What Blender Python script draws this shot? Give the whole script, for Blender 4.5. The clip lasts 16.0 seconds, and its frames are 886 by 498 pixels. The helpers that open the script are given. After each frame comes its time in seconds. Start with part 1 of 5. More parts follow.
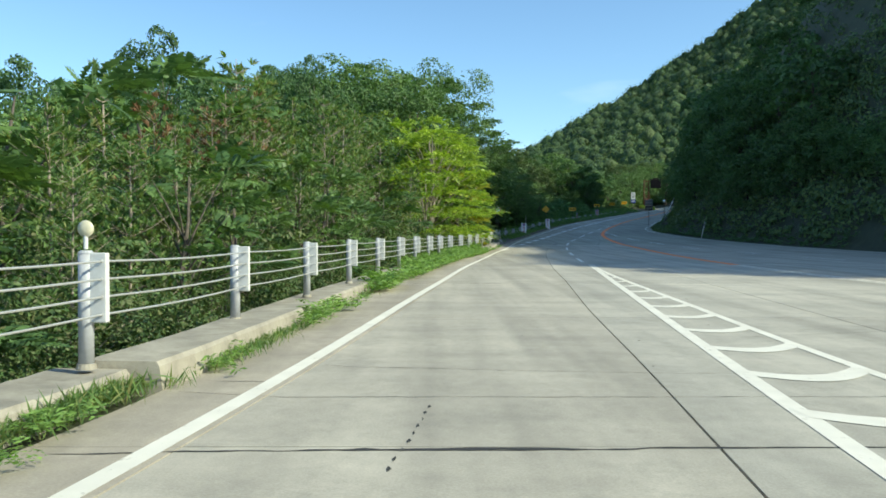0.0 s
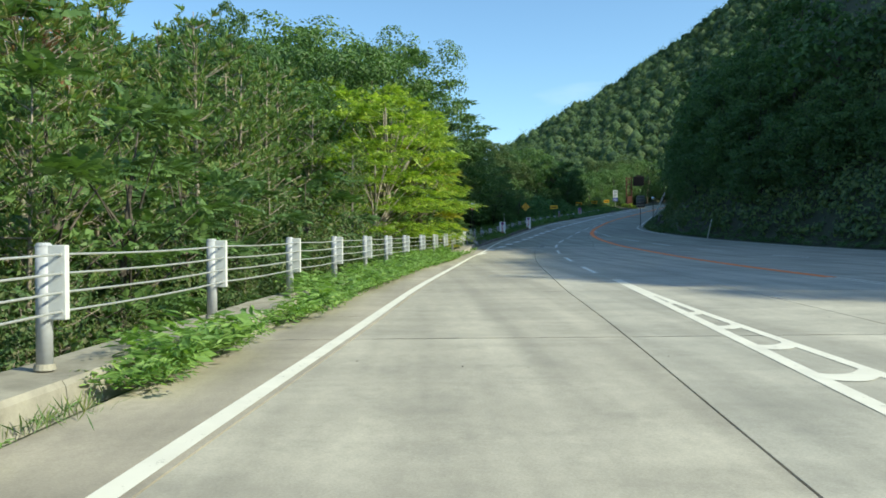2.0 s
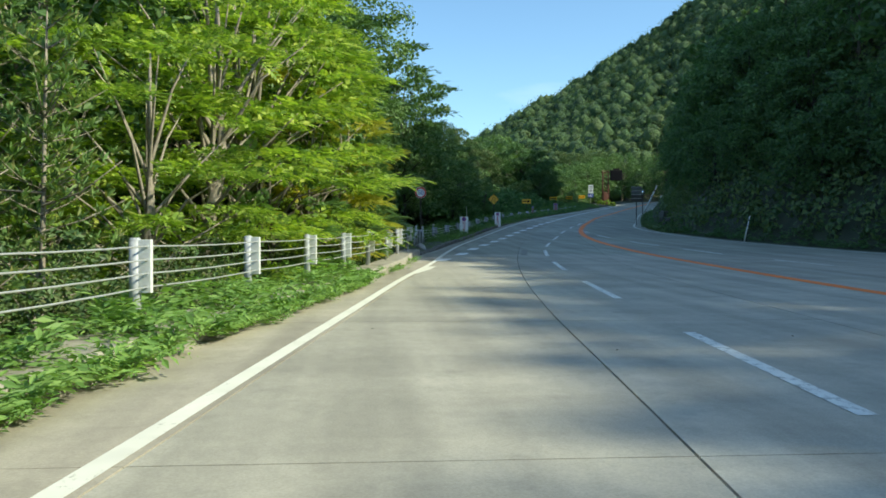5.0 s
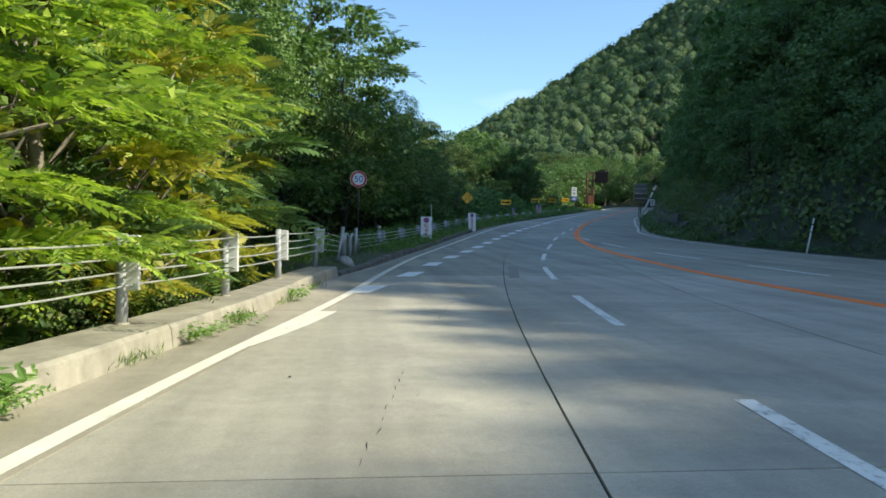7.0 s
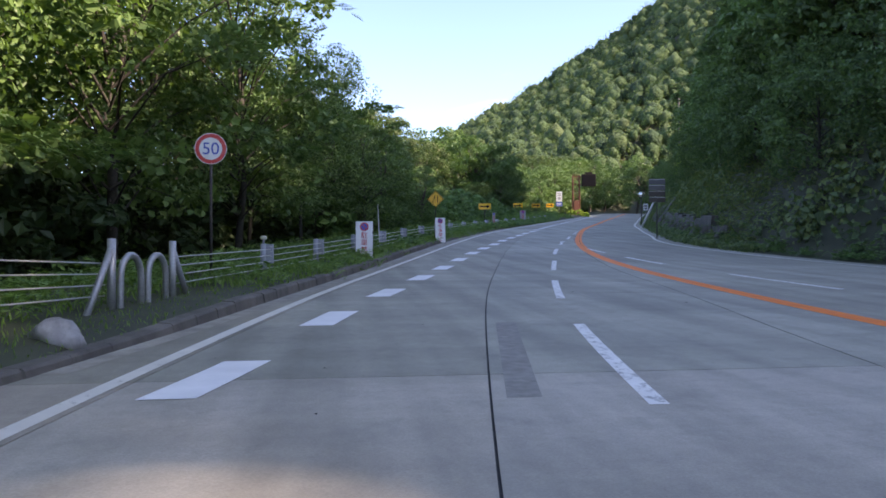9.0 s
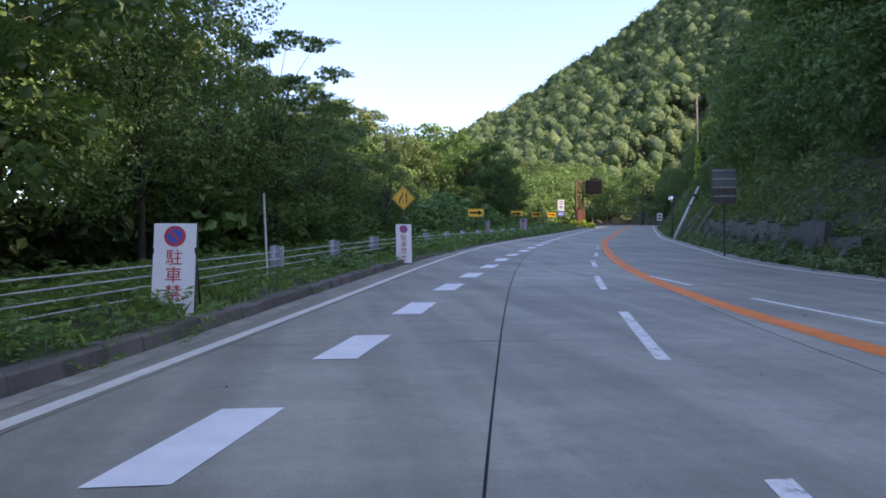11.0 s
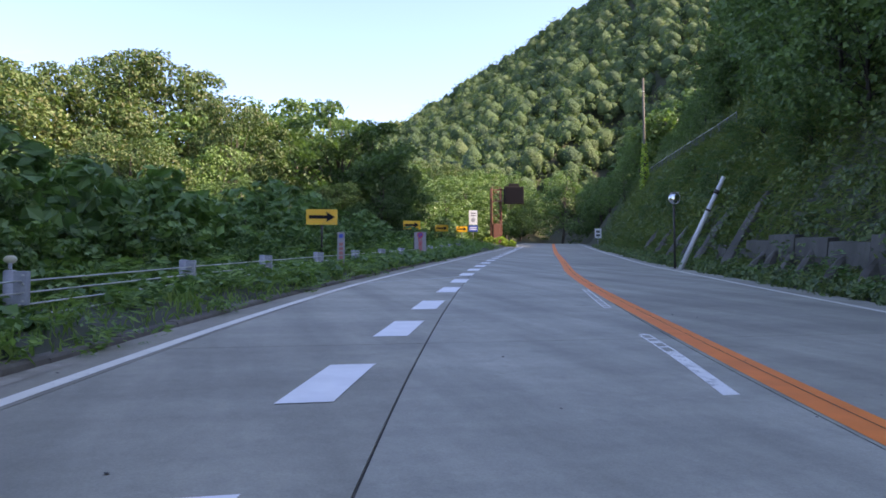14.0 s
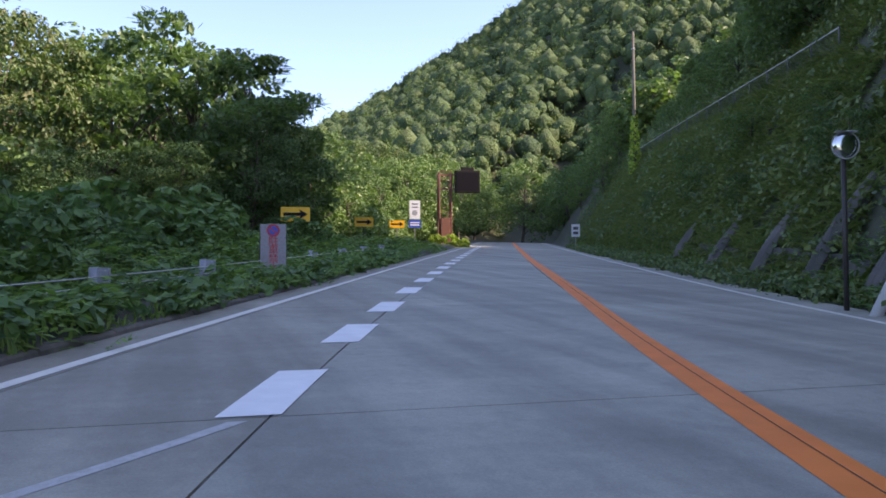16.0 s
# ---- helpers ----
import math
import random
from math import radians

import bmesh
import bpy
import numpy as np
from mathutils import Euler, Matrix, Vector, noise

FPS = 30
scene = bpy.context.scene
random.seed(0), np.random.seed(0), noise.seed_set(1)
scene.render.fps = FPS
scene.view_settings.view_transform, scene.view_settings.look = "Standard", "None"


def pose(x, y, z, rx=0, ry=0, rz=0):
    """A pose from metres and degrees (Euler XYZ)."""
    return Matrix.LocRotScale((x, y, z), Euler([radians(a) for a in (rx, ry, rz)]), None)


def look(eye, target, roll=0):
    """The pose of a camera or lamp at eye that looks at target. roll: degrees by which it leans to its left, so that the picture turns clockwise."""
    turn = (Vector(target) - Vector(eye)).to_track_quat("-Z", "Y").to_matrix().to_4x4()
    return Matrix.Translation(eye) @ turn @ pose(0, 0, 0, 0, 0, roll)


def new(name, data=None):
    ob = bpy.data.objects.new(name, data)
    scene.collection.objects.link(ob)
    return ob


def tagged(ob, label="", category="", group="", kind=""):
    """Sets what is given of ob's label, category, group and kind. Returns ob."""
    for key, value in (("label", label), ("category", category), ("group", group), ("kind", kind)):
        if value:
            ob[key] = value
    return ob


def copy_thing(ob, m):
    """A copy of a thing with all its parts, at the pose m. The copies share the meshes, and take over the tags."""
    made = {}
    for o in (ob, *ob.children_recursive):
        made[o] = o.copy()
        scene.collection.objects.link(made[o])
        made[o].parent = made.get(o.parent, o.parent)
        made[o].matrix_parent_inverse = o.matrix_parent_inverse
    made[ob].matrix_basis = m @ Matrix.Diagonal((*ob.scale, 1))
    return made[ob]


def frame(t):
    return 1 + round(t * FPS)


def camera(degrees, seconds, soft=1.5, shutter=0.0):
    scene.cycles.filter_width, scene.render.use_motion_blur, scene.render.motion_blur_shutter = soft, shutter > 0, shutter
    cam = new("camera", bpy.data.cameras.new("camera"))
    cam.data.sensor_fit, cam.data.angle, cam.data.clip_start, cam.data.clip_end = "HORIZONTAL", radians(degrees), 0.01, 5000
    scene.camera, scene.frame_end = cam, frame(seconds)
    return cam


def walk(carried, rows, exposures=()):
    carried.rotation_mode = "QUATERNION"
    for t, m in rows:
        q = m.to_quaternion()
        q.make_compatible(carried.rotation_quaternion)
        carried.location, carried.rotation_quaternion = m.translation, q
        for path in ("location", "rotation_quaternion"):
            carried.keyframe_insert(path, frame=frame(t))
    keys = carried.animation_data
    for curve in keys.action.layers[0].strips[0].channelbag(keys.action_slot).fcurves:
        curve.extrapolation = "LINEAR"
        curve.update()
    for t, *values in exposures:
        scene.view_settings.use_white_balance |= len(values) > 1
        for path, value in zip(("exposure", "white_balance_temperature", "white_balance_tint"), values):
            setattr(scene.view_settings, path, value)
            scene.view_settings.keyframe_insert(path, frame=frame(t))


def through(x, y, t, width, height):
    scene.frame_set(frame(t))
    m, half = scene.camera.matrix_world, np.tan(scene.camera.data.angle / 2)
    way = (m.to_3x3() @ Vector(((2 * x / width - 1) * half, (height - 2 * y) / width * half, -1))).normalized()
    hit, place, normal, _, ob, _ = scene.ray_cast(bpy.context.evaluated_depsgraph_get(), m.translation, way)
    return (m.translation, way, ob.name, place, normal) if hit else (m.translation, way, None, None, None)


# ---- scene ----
cam = camera(57.00, 16.0, soft=1.7)
PATH = [
    (0.0, (0.000, 0.000, 1.348), (0.000, 9.999, 1.215), 0.02),
    (0.5, (0.103, 3.036, 1.322), (0.188, 13.034, 1.113), -0.13),
    (1.0, (0.279, 6.137, 1.295), (0.476, 16.132, 1.041), -0.20),
    (1.5, (0.549, 9.319, 1.305), (0.806, 19.315, 1.184), -0.26),
    (2.0, (0.831, 12.534, 1.329), (1.142, 22.529, 1.215), -0.28),
    (2.5, (1.146, 15.827, 1.367), (1.520, 25.819, 1.232), -0.27),
    (3.0, (1.499, 19.227, 1.396), (1.945, 29.217, 1.291), -0.18),
    (3.5, (1.846, 22.754, 1.425), (2.376, 32.740, 1.351), -0.07),
    (4.0, (2.229, 26.389, 1.460), (2.839, 36.369, 1.354), 0.01),
    (4.5, (2.652, 30.033, 1.489), (3.342, 40.008, 1.363), 0.07),
    (5.0, (3.116, 33.693, 1.514), (3.885, 43.663, 1.380), 0.16),
    (5.5, (3.617, 37.374, 1.539), (4.464, 47.337, 1.406), 0.28),
    (6.0, (4.155, 41.081, 1.565), (5.079, 51.038, 1.445), 0.44),
    (6.5, (4.728, 44.820, 1.596), (5.727, 54.769, 1.498), 0.59),
    (7.0, (5.334, 48.595, 1.637), (6.407, 58.537, 1.571), 0.59),
    (7.5, (5.975, 52.218, 1.683), (7.122, 62.152, 1.639), 0.51),
    (8.0, (6.619, 55.843, 1.750), (7.840, 65.769, 1.753), 0.26),
    (8.5, (7.304, 59.533, 1.830), (8.594, 69.450, 1.857), -0.02),
    (9.0, (7.988, 63.318, 1.928), (9.322, 73.228, 1.986), -0.14),
    (9.5, (8.708, 67.188, 2.031), (10.056, 77.096, 2.122), -0.17),
    (10.0, (9.469, 71.148, 2.145), (10.821, 81.055, 2.272), -0.15),
    (10.5, (10.270, 75.202, 2.273), (11.639, 85.106, 2.440), -0.13),
    (11.0, (11.115, 79.355, 2.425), (12.533, 89.252, 2.638), -0.11),
    (11.5, (12.005, 83.614, 2.597), (13.526, 93.494, 2.862), -0.08),
    (12.0, (12.942, 87.985, 2.785), (14.642, 97.834, 3.110), -0.00),
    (12.5, (14.069, 92.529, 3.012), (16.016, 102.331, 3.375), 0.02),
    (13.0, (15.356, 97.237, 3.273), (17.501, 106.996, 3.665), -0.05),
    (13.5, (16.757, 102.020, 3.559), (19.074, 111.739, 3.983), -0.10),
    (14.0, (18.305, 106.868, 3.832), (20.856, 116.528, 4.258), -0.11),
    (14.5, (20.012, 111.838, 4.119), (22.783, 121.437, 4.550), -0.19),
    (15.0, (21.856, 116.941, 4.434), (24.772, 126.495, 4.883), -0.28),
    (15.5, (23.727, 122.165, 4.757), (26.749, 131.688, 5.163), -0.25),
    (16.0, (25.624, 127.412, 5.083), (28.730, 136.909, 5.479), -0.14),
]
walk(cam, [(t, look(eye, target, roll)) for t, eye, target, roll in PATH],
     exposures=[(0.0, 0.72, 7150, -6), (4.0, 0.76, 7200, -8), (6.5, 0.94, 7350, -4), (7.5, 0.98, 7450, 5), (8.5, 1.30, 7700, 18), (9.0, 1.68, 8150, 25),
                (11.5, 1.80, 8250, 27), (14.0, 1.80, 8150, 26), (16.0, 1.68, 8250, 28)])

# ---- light ----
SUN_AZ = 112.0      # degrees from +y towards +x
SUN_EL = 35.0
sun_way = Vector((math.sin(radians(SUN_AZ)) * math.cos(radians(SUN_EL)),
                  math.cos(radians(SUN_AZ)) * math.cos(radians(SUN_EL)), math.sin(radians(SUN_EL))))
world = bpy.data.worlds.new("sky")
scene.world = world
world.use_nodes = True
wn = world.node_tree.nodes
sky = wn.new("ShaderNodeTexSky")
sky.sky_type = "NISHITA"
sky.sun_disc = False
sky.sun_elevation = radians(SUN_EL)
sky.sun_rotation = radians(SUN_AZ)
sky.air_density, sky.dust_density, sky.ozone_density = 1.0, 1.3, 3.0
sky.altitude = 1000
wn["Background"].inputs["Strength"].default_value = 0.14
wl = world.node_tree.links
wc, wm, wt = wn.new("ShaderNodeTexCoord"), wn.new("ShaderNodeMapping"), wn.new("ShaderNodeTexNoise")
wm.inputs["Scale"].default_value = (1.6, 1.0, 7.0)
wt.inputs["Scale"].default_value, wt.inputs["Detail"].default_value = 2.4, 6.0
wr, wx = wn.new("ShaderNodeValToRGB"), wn.new("ShaderNodeMix")
wr.color_ramp.elements[0].position, wr.color_ramp.elements[1].position = 0.56, 0.8
wr.color_ramp.elements[1].color = (0.3, 0.3, 0.3, 1)
wx.data_type = "RGBA"
wx.inputs[7].default_value = (5.5, 6.0, 7.0, 1)      # thin cirrus
wl.new(wc.outputs["Generated"], wm.inputs[0])
wl.new(wm.outputs[0], wt.inputs["Vector"])
wl.new(wt.outputs["Fac"], wr.inputs[0])
wl.new(wr.outputs[0], wx.inputs[0])
wb = wn.new("ShaderNodeMix")
wb.data_type, wb.blend_type = "RGBA", "MULTIPLY"
wb.inputs[0].default_value, wb.inputs[7].default_value = 1.0, (0.85, 0.955, 1.09, 1)      # clear mountain air
wl.new(sky.outputs["Color"], wb.inputs[6])
wl.new(wb.outputs[2], wx.inputs[6])
wl.new(wx.outputs[2], wn["Background"].inputs["Color"])
sun = new("sun", bpy.data.lights.new("sun", "SUN"))
sun.data.energy, sun.data.angle, sun.data.color = 3.7, radians(0.53), (1.0, 0.95, 0.86)
sun.matrix_world = look(sun_way * 100, (0, 0, 0))


# ---- the road's lines in plan: x by y ----
def curve(knots):
    ky = np.array([k[0] for k in knots], float)
    kx = np.array([k[1] for k in knots], float)
    h = np.diff(ky)
    s = np.diff(kx) / h
    m = np.empty(len(ky))
    m[0], m[-1] = s[0], s[-1]
    m[1:-1] = (s[:-1] * h[1:] + s[1:] * h[:-1]) / (h[:-1] + h[1:])

    def value(y):
        y = np.asarray(y, float)
        k = np.clip(np.searchsorted(ky, y) - 1, 0, len(h) - 1)
        u = (y - ky[k]) / h[k]
        v = np.clip(u, 0, 1)
        inside = ((2 * v**3 - 3 * v**2 + 1) * kx[k] + (v**3 - 2 * v**2 + v) * h[k] * m[k]
                  + (3 * v**2 - 2 * v**3) * kx[k + 1] + (v**3 - v**2) * h[k] * m[k + 1])
        return inside + (u - v) * h[k] * np.where(u < 0, m[0], m[-1])
    return value


left_x = curve([(-30, -5.80), (-10, -3.66), (0, -2.48), (8, -1.62), (16, -0.86), (24, -0.04), (32, 0.75), (40, 1.68), (48, 2.66), (56, 3.72),
                (64, 5.04), (72, 6.21), (80, 7.65), (88, 9.48), (96, 11.54), (104, 13.68), (112, 15.97), (120, 18.47), (128, 21.33), (136, 24.56),
                (144, 27.88), (152, 31.22), (168, 37.98), (182, 44.00), (210, 55.84), (240, 68.50), (285, 90.34), (330, 118.00)])
orange_x = curve([(-30, 12.40), (-10, 13.36), (0, 13.30), (8, 13.07), (16, 12.79), (24, 12.59), (32, 12.69), (40, 13.22), (48, 13.98), (56, 14.70),
                  (64, 15.30), (72, 15.81), (80, 16.55), (88, 17.48), (96, 18.78), (104, 20.66), (112, 22.95), (120, 25.51), (128, 28.18), (136, 31.10),
                  (144, 34.31), (152, 37.52), (168, 43.89), (182, 49.60), (210, 61.07), (240, 73.60), (285, 95.41), (330, 123.00)])
right_x = curve([(-30, 36), (40, 31.5), (60, 29), (72, 27.6), (81, 26.7), (88, 26.1), (95, 25.7), (100, 25.75), (107, 26.6), (112, 27.9),
                 (116.4, 29.5), (121.3, 31.1), (128, 33.3), (135.8, 36), (141.5, 37.9), (150.7, 41.4), (160, 45.2), (170, 49.2),
                 (209, 65.2), (240, 78.2), (330, 128)])
dash_x = curve([(30, 5.7), (39.5, 6.75), (50, 7.95), (60, 9.15), (69.5, 10.55), (75.2, 11.6), (87.7, 14.7), (92.5, 16.05), (97, 17.3),
                (101.3, 18.6), (105.7, 20.05), (110, 21.4), (113.2, 22.6), (115.5, 23.42), (118, 24.24), (122, 25.68), (126.7, 27.4)])
block_x = curve([(60, 4.4), (62.6, 4.97), (67.2, 6.1), (71.9, 7.3), (76.9, 8.4), (81.4, 9.6), (90, 11.95), (98.4, 14.3), (102.7, 15.65),
                 (107, 17.05), (111.7, 18.5), (119.2, 21.2), (123.4, 22.7), (127.7, 24.3), (135.3, 27), (139, 28.4), (142.9, 29.9),
                 (182, 45.7), (240, 69.9)])
joint_x = curve([(-30, -2.00), (-10, 0.09), (0, 1.25), (8, 2.10), (16, 2.81), (24, 3.62), (32, 4.34), (40, 5.21), (48, 6.08), (56, 7.10), (64, 8.28),
                 (72, 9.64), (80, 11.16), (88, 12.95), (96, 14.87), (104, 16.93), (112, 19.20), (120, 21.72), (128, 24.40), (136, 27.17), (144, 30.20),
                 (152, 33.46), (168, 40.35), (182, 46.50), (210, 58.62), (240, 71.00), (285, 88.18), (330, 103.69)])
jointr_x = curve([(-30, 3.20), (-10, 4.80), (0, 5.57), (8, 6.18), (16, 6.83), (24, 7.56), (32, 8.39), (40, 9.30), (48, 10.24), (56, 11.17), (64, 12.24),
                  (72, 13.72), (80, 15.39), (88, 16.77), (96, 18.52), (104, 20.50), (112, 22.69), (120, 25.26), (128, 28.13), (136, 31.11),
                  (144, 34.15), (152, 37.25), (168, 43.69), (182, 49.50), (210, 61.21), (240, 73.50), (285, 91.24), (330, 108.13)])
foot_x = curve([(-30, -6.8), (0, -3.4), (7.5, -2.55), (12, -2.25), (19, -1.7), (28.5, -.8), (34.6, -.15), (40.5, .5), (55, 2.82), (62.3, 3.98),
                (69.8, 4.86), (75, 6.0), (80, 7.05), (87.7, 8.8), (95.6, 10.7), (102, 12.35), (106.2, 13.5), (112.2, 15.3), (116, 16.5),
                (120.7, 18.1), (124.4, 19.4), (135, 23.5), (145, 27.6), (161, 34.3), (182, 43.3), (240, 67.8), (330, 117)])
road_z = curve([(-30, 0.02), (0, 0.0), (6, -.04), (12.5, -.02), (19.2, .04), (26.4, .1), (33.7, .16), (41, .21), (48.6, .28), (55.8, .39), (63.3, .56),
                (71.2, .78), (79.4, 1.07), (88, 1.43), (97.2, 1.91), (106.9, 2.47), (116.9, 3.07), (127.4, 3.72), (160, 5.75), (200, 8.3),
                (240, 10.8), (330, 15)])


# ---- building helpers ----
def raw(name, verts, faces, mat, parent=None, smooth=False):
    me = bpy.data.meshes.new(name)
    me.from_pydata([tuple(v) for v in verts] if not isinstance(verts, np.ndarray) else verts.tolist(), [],
                   faces if not isinstance(faces, np.ndarray) else faces.tolist())
    me.materials.append(mat)
    if smooth:
        me.polygons.foreach_set("use_smooth", [True] * len(me.polygons))
    ob = new(name, me)
    ob.parent = parent
    return ob


def part(name, bm, mat, parent=None, label="", smooth=False):
    me = bpy.data.meshes.new(name)
    bmesh.ops.recalc_face_normals(bm, faces=bm.faces)
    bm.to_mesh(me)
    bm.free()
    me.materials.append(mat)
    if smooth:
        for p in me.polygons:
            p.use_smooth = True
    ob = new(name, me)
    ob.parent = parent
    return tagged(ob, label)


def thing(name, m, label, category, group="", kind=""):
    ob = new(name)
    ob.empty_display_size = 0.2
    ob.matrix_basis = m
    return tagged(ob, label, category, group, kind)


def box(bm, lo, hi, bevel=0.0, m=None):
    mid = [(a + b) / 2 for a, b in zip(lo, hi)]
    size = [b - a for a, b in zip(lo, hi)]
    r = bmesh.ops.create_cube(bm, size=1.0, matrix=(m or Matrix()) @ Matrix.LocRotScale(mid, None, size))
    if bevel:
        bmesh.ops.bevel(bm, geom=list({e for v in r["verts"] for e in v.link_edges}), offset=bevel, segments=2, affect="EDGES", profile=0.5)
    return bm


def rod(bm, a, b, r0, r1=None, sides=10):
    a, b = Vector(a), Vector(b)
    way = b - a
    m = Matrix.Translation((a + b) / 2) @ way.to_track_quat("Z", "Y").to_matrix().to_4x4()
    bmesh.ops.create_cone(bm, cap_ends=True, segments=sides, radius1=r0, radius2=r0 if r1 is None else r1, depth=way.length, matrix=m)
    return bm


def tube(points, radii, sides=7):
    """Verts and faces of a tapered tube along points."""
    P = [Vector(p) for p in points]
    verts, faces = [], []
    for i, p in enumerate(P):
        way = (P[min(i + 1, len(P) - 1)] - P[max(i - 1, 0)]).normalized()
        q = way.to_track_quat("Z", "Y")
        for k in range(sides):
            a = 2 * math.pi * k / sides
            verts.append(p + q @ Vector((math.cos(a), math.sin(a), 0)) * radii[i])
    for i in range(len(P) - 1):
        for k in range(sides):
            a, b = i * sides + k, i * sides + (k + 1) % sides
            faces.append((a, b, b + sides, a + sides))
    faces.append(tuple(range((len(P) - 1) * sides, len(P) * sides)))
    return verts, faces


def joined(pieces):
    verts, faces = [], []
    for v, f in pieces:
        n = len(verts)
        verts += list(v)
        faces += [tuple(i + n for i in q) for q in f]
    return verts, faces


def flat(name, outline, thick, mat, parent, m=None, label=""):
    """A plate from an outline in its x-z plane, its front towards -y."""
    bm = bmesh.new()
    a = [bm.verts.new((x, 0, z)) for x, z in outline]
    b = [bm.verts.new((x, thick, z)) for x, z in outline]
    n = len(a)
    bm.faces.new(a)
    bm.faces.new(b[::-1])
    for i in range(n):
        bm.faces.new((a[i], b[i], b[(i + 1) % n], a[(i + 1) % n]))
    if m:
        bm.transform(m)
    return part(name, bm, mat, parent, label)


def ring(name, r0, r1, y, thick, mat, parent, x=0, z=0, n=40):
    bm = bmesh.new()
    rows = []
    for rr, yy in ((r0, y), (r1, y), (r1, y + thick), (r0, y + thick)):
        rows.append([bm.verts.new((x + rr * math.cos(2 * math.pi * i / n), yy, z + rr * math.sin(2 * math.pi * i / n))) for i in range(n)])
    for k in range(4):
        for i in range(n):
            bm.faces.new((rows[k][i], rows[k][(i + 1) % n], rows[(k + 1) % 4][(i + 1) % n], rows[(k + 1) % 4][i]))
    return part(name, bm, mat, parent)


def round_rect(w, h, r, n=5):
    pts = []
    for cx, cz, a in ((w / 2 - r, h / 2 - r, 0), (-w / 2 + r, h / 2 - r, 90), (-w / 2 + r, -h / 2 + r, 180), (w / 2 - r, -h / 2 + r, 270)):
        pts += [(cx + r * math.cos(radians(a + 90 * i / n)), cz + r * math.sin(radians(a + 90 * i / n))) for i in range(n + 1)]
    return pts


def writing(name, text, size, mat, parent, x, y, z, thick=0.002, turn=0.0):
    cu = bpy.data.curves.new(name, "FONT")
    cu.body, cu.size, cu.extrude = text, size, thick
    cu.align_x, cu.align_y = "CENTER", "CENTER"
    cu.materials.append(mat)
    ob = new(name, cu)
    ob.parent = parent
    ob.matrix_basis = pose(x, y, z, 90, 0, turn)
    return ob


# ---- materials ----
def nodes_of(name):
    mat = bpy.data.materials.new(name)
    mat.use_nodes = True
    nt = mat.node_tree
    return mat, nt, nt.nodes["Principled BSDF"]


def link(nt, a, b):
    nt.links.new(a, b)


def ramp(nt, fac, stops):
    r = nt.nodes.new("ShaderNodeValToRGB")
    e = r.color_ramp.elements
    while len(e) < len(stops):
        e.new(0.5)
    for el, (p, c) in zip(e, stops):
        el.position, el.color = p, (*c, 1)
    link(nt, fac, r.inputs[0])
    return r.outputs[0]


def noise_tex(nt, scale, detail=4.0, rough=0.55, stretch=(1, 1, 1), coord="Object", shift=(0, 0, 0)):
    tc = nt.nodes.new("ShaderNodeTexCoord")
    mp = nt.nodes.new("ShaderNodeMapping")
    mp.inputs["Scale"].default_value = stretch
    mp.inputs["Location"].default_value = shift
    link(nt, tc.outputs[coord], mp.inputs[0])
    n = nt.nodes.new("ShaderNodeTexNoise")
    n.inputs["Scale"].default_value, n.inputs["Detail"].default_value, n.inputs["Roughness"].default_value = scale, detail, rough
    link(nt, mp.outputs[0], n.inputs["Vector"])
    return n.outputs["Fac"]


def mix(nt, fac, a, b, how="MIX"):
    m = nt.nodes.new("ShaderNodeMix")
    m.data_type, m.blend_type = "RGBA", how
    for sock, v in ((m.inputs[0], fac), (m.inputs[6], a), (m.inputs[7], b)):
        if isinstance(v, (int, float)):
            sock.default_value = v
        elif isinstance(v, tuple):
            sock.default_value = (*v, 1)
        else:
            link(nt, v, sock)
    return m.outputs[2]


def bump(nt, bsdf, height, strength=0.3, distance=0.02):
    b = nt.nodes.new("ShaderNodeBump")
    b.inputs["Strength"].default_value, b.inputs["Distance"].default_value = strength, distance
    link(nt, height, b.inputs["Height"])
    link(nt, b.outputs[0], bsdf.inputs["Normal"])


def paint(name, colour, rough=0.5, metal=0.0, vary=0.12, scale=6.0, grime=(0.25, 0.22, 0.18), wear=0.35):
    mat, nt, p = nodes_of(name)
    dark = tuple(c * (1 - vary) for c in colour)
    base = ramp(nt, noise_tex(nt, scale * 4), [(0.35, dark), (0.65, colour)])
    spots = ramp(nt, noise_tex(nt, scale, 6, 0.7), [(0.56, (0, 0, 0)), (0.75, (wear,) * 3)])
    link(nt, mix(nt, spots, base, grime), p.inputs["Base Color"])
    p.inputs["Roughness"].default_value, p.inputs["Metallic"].default_value = rough, metal
    bump(nt, p, noise_tex(nt, scale * 12), 0.08, 0.004)
    return mat


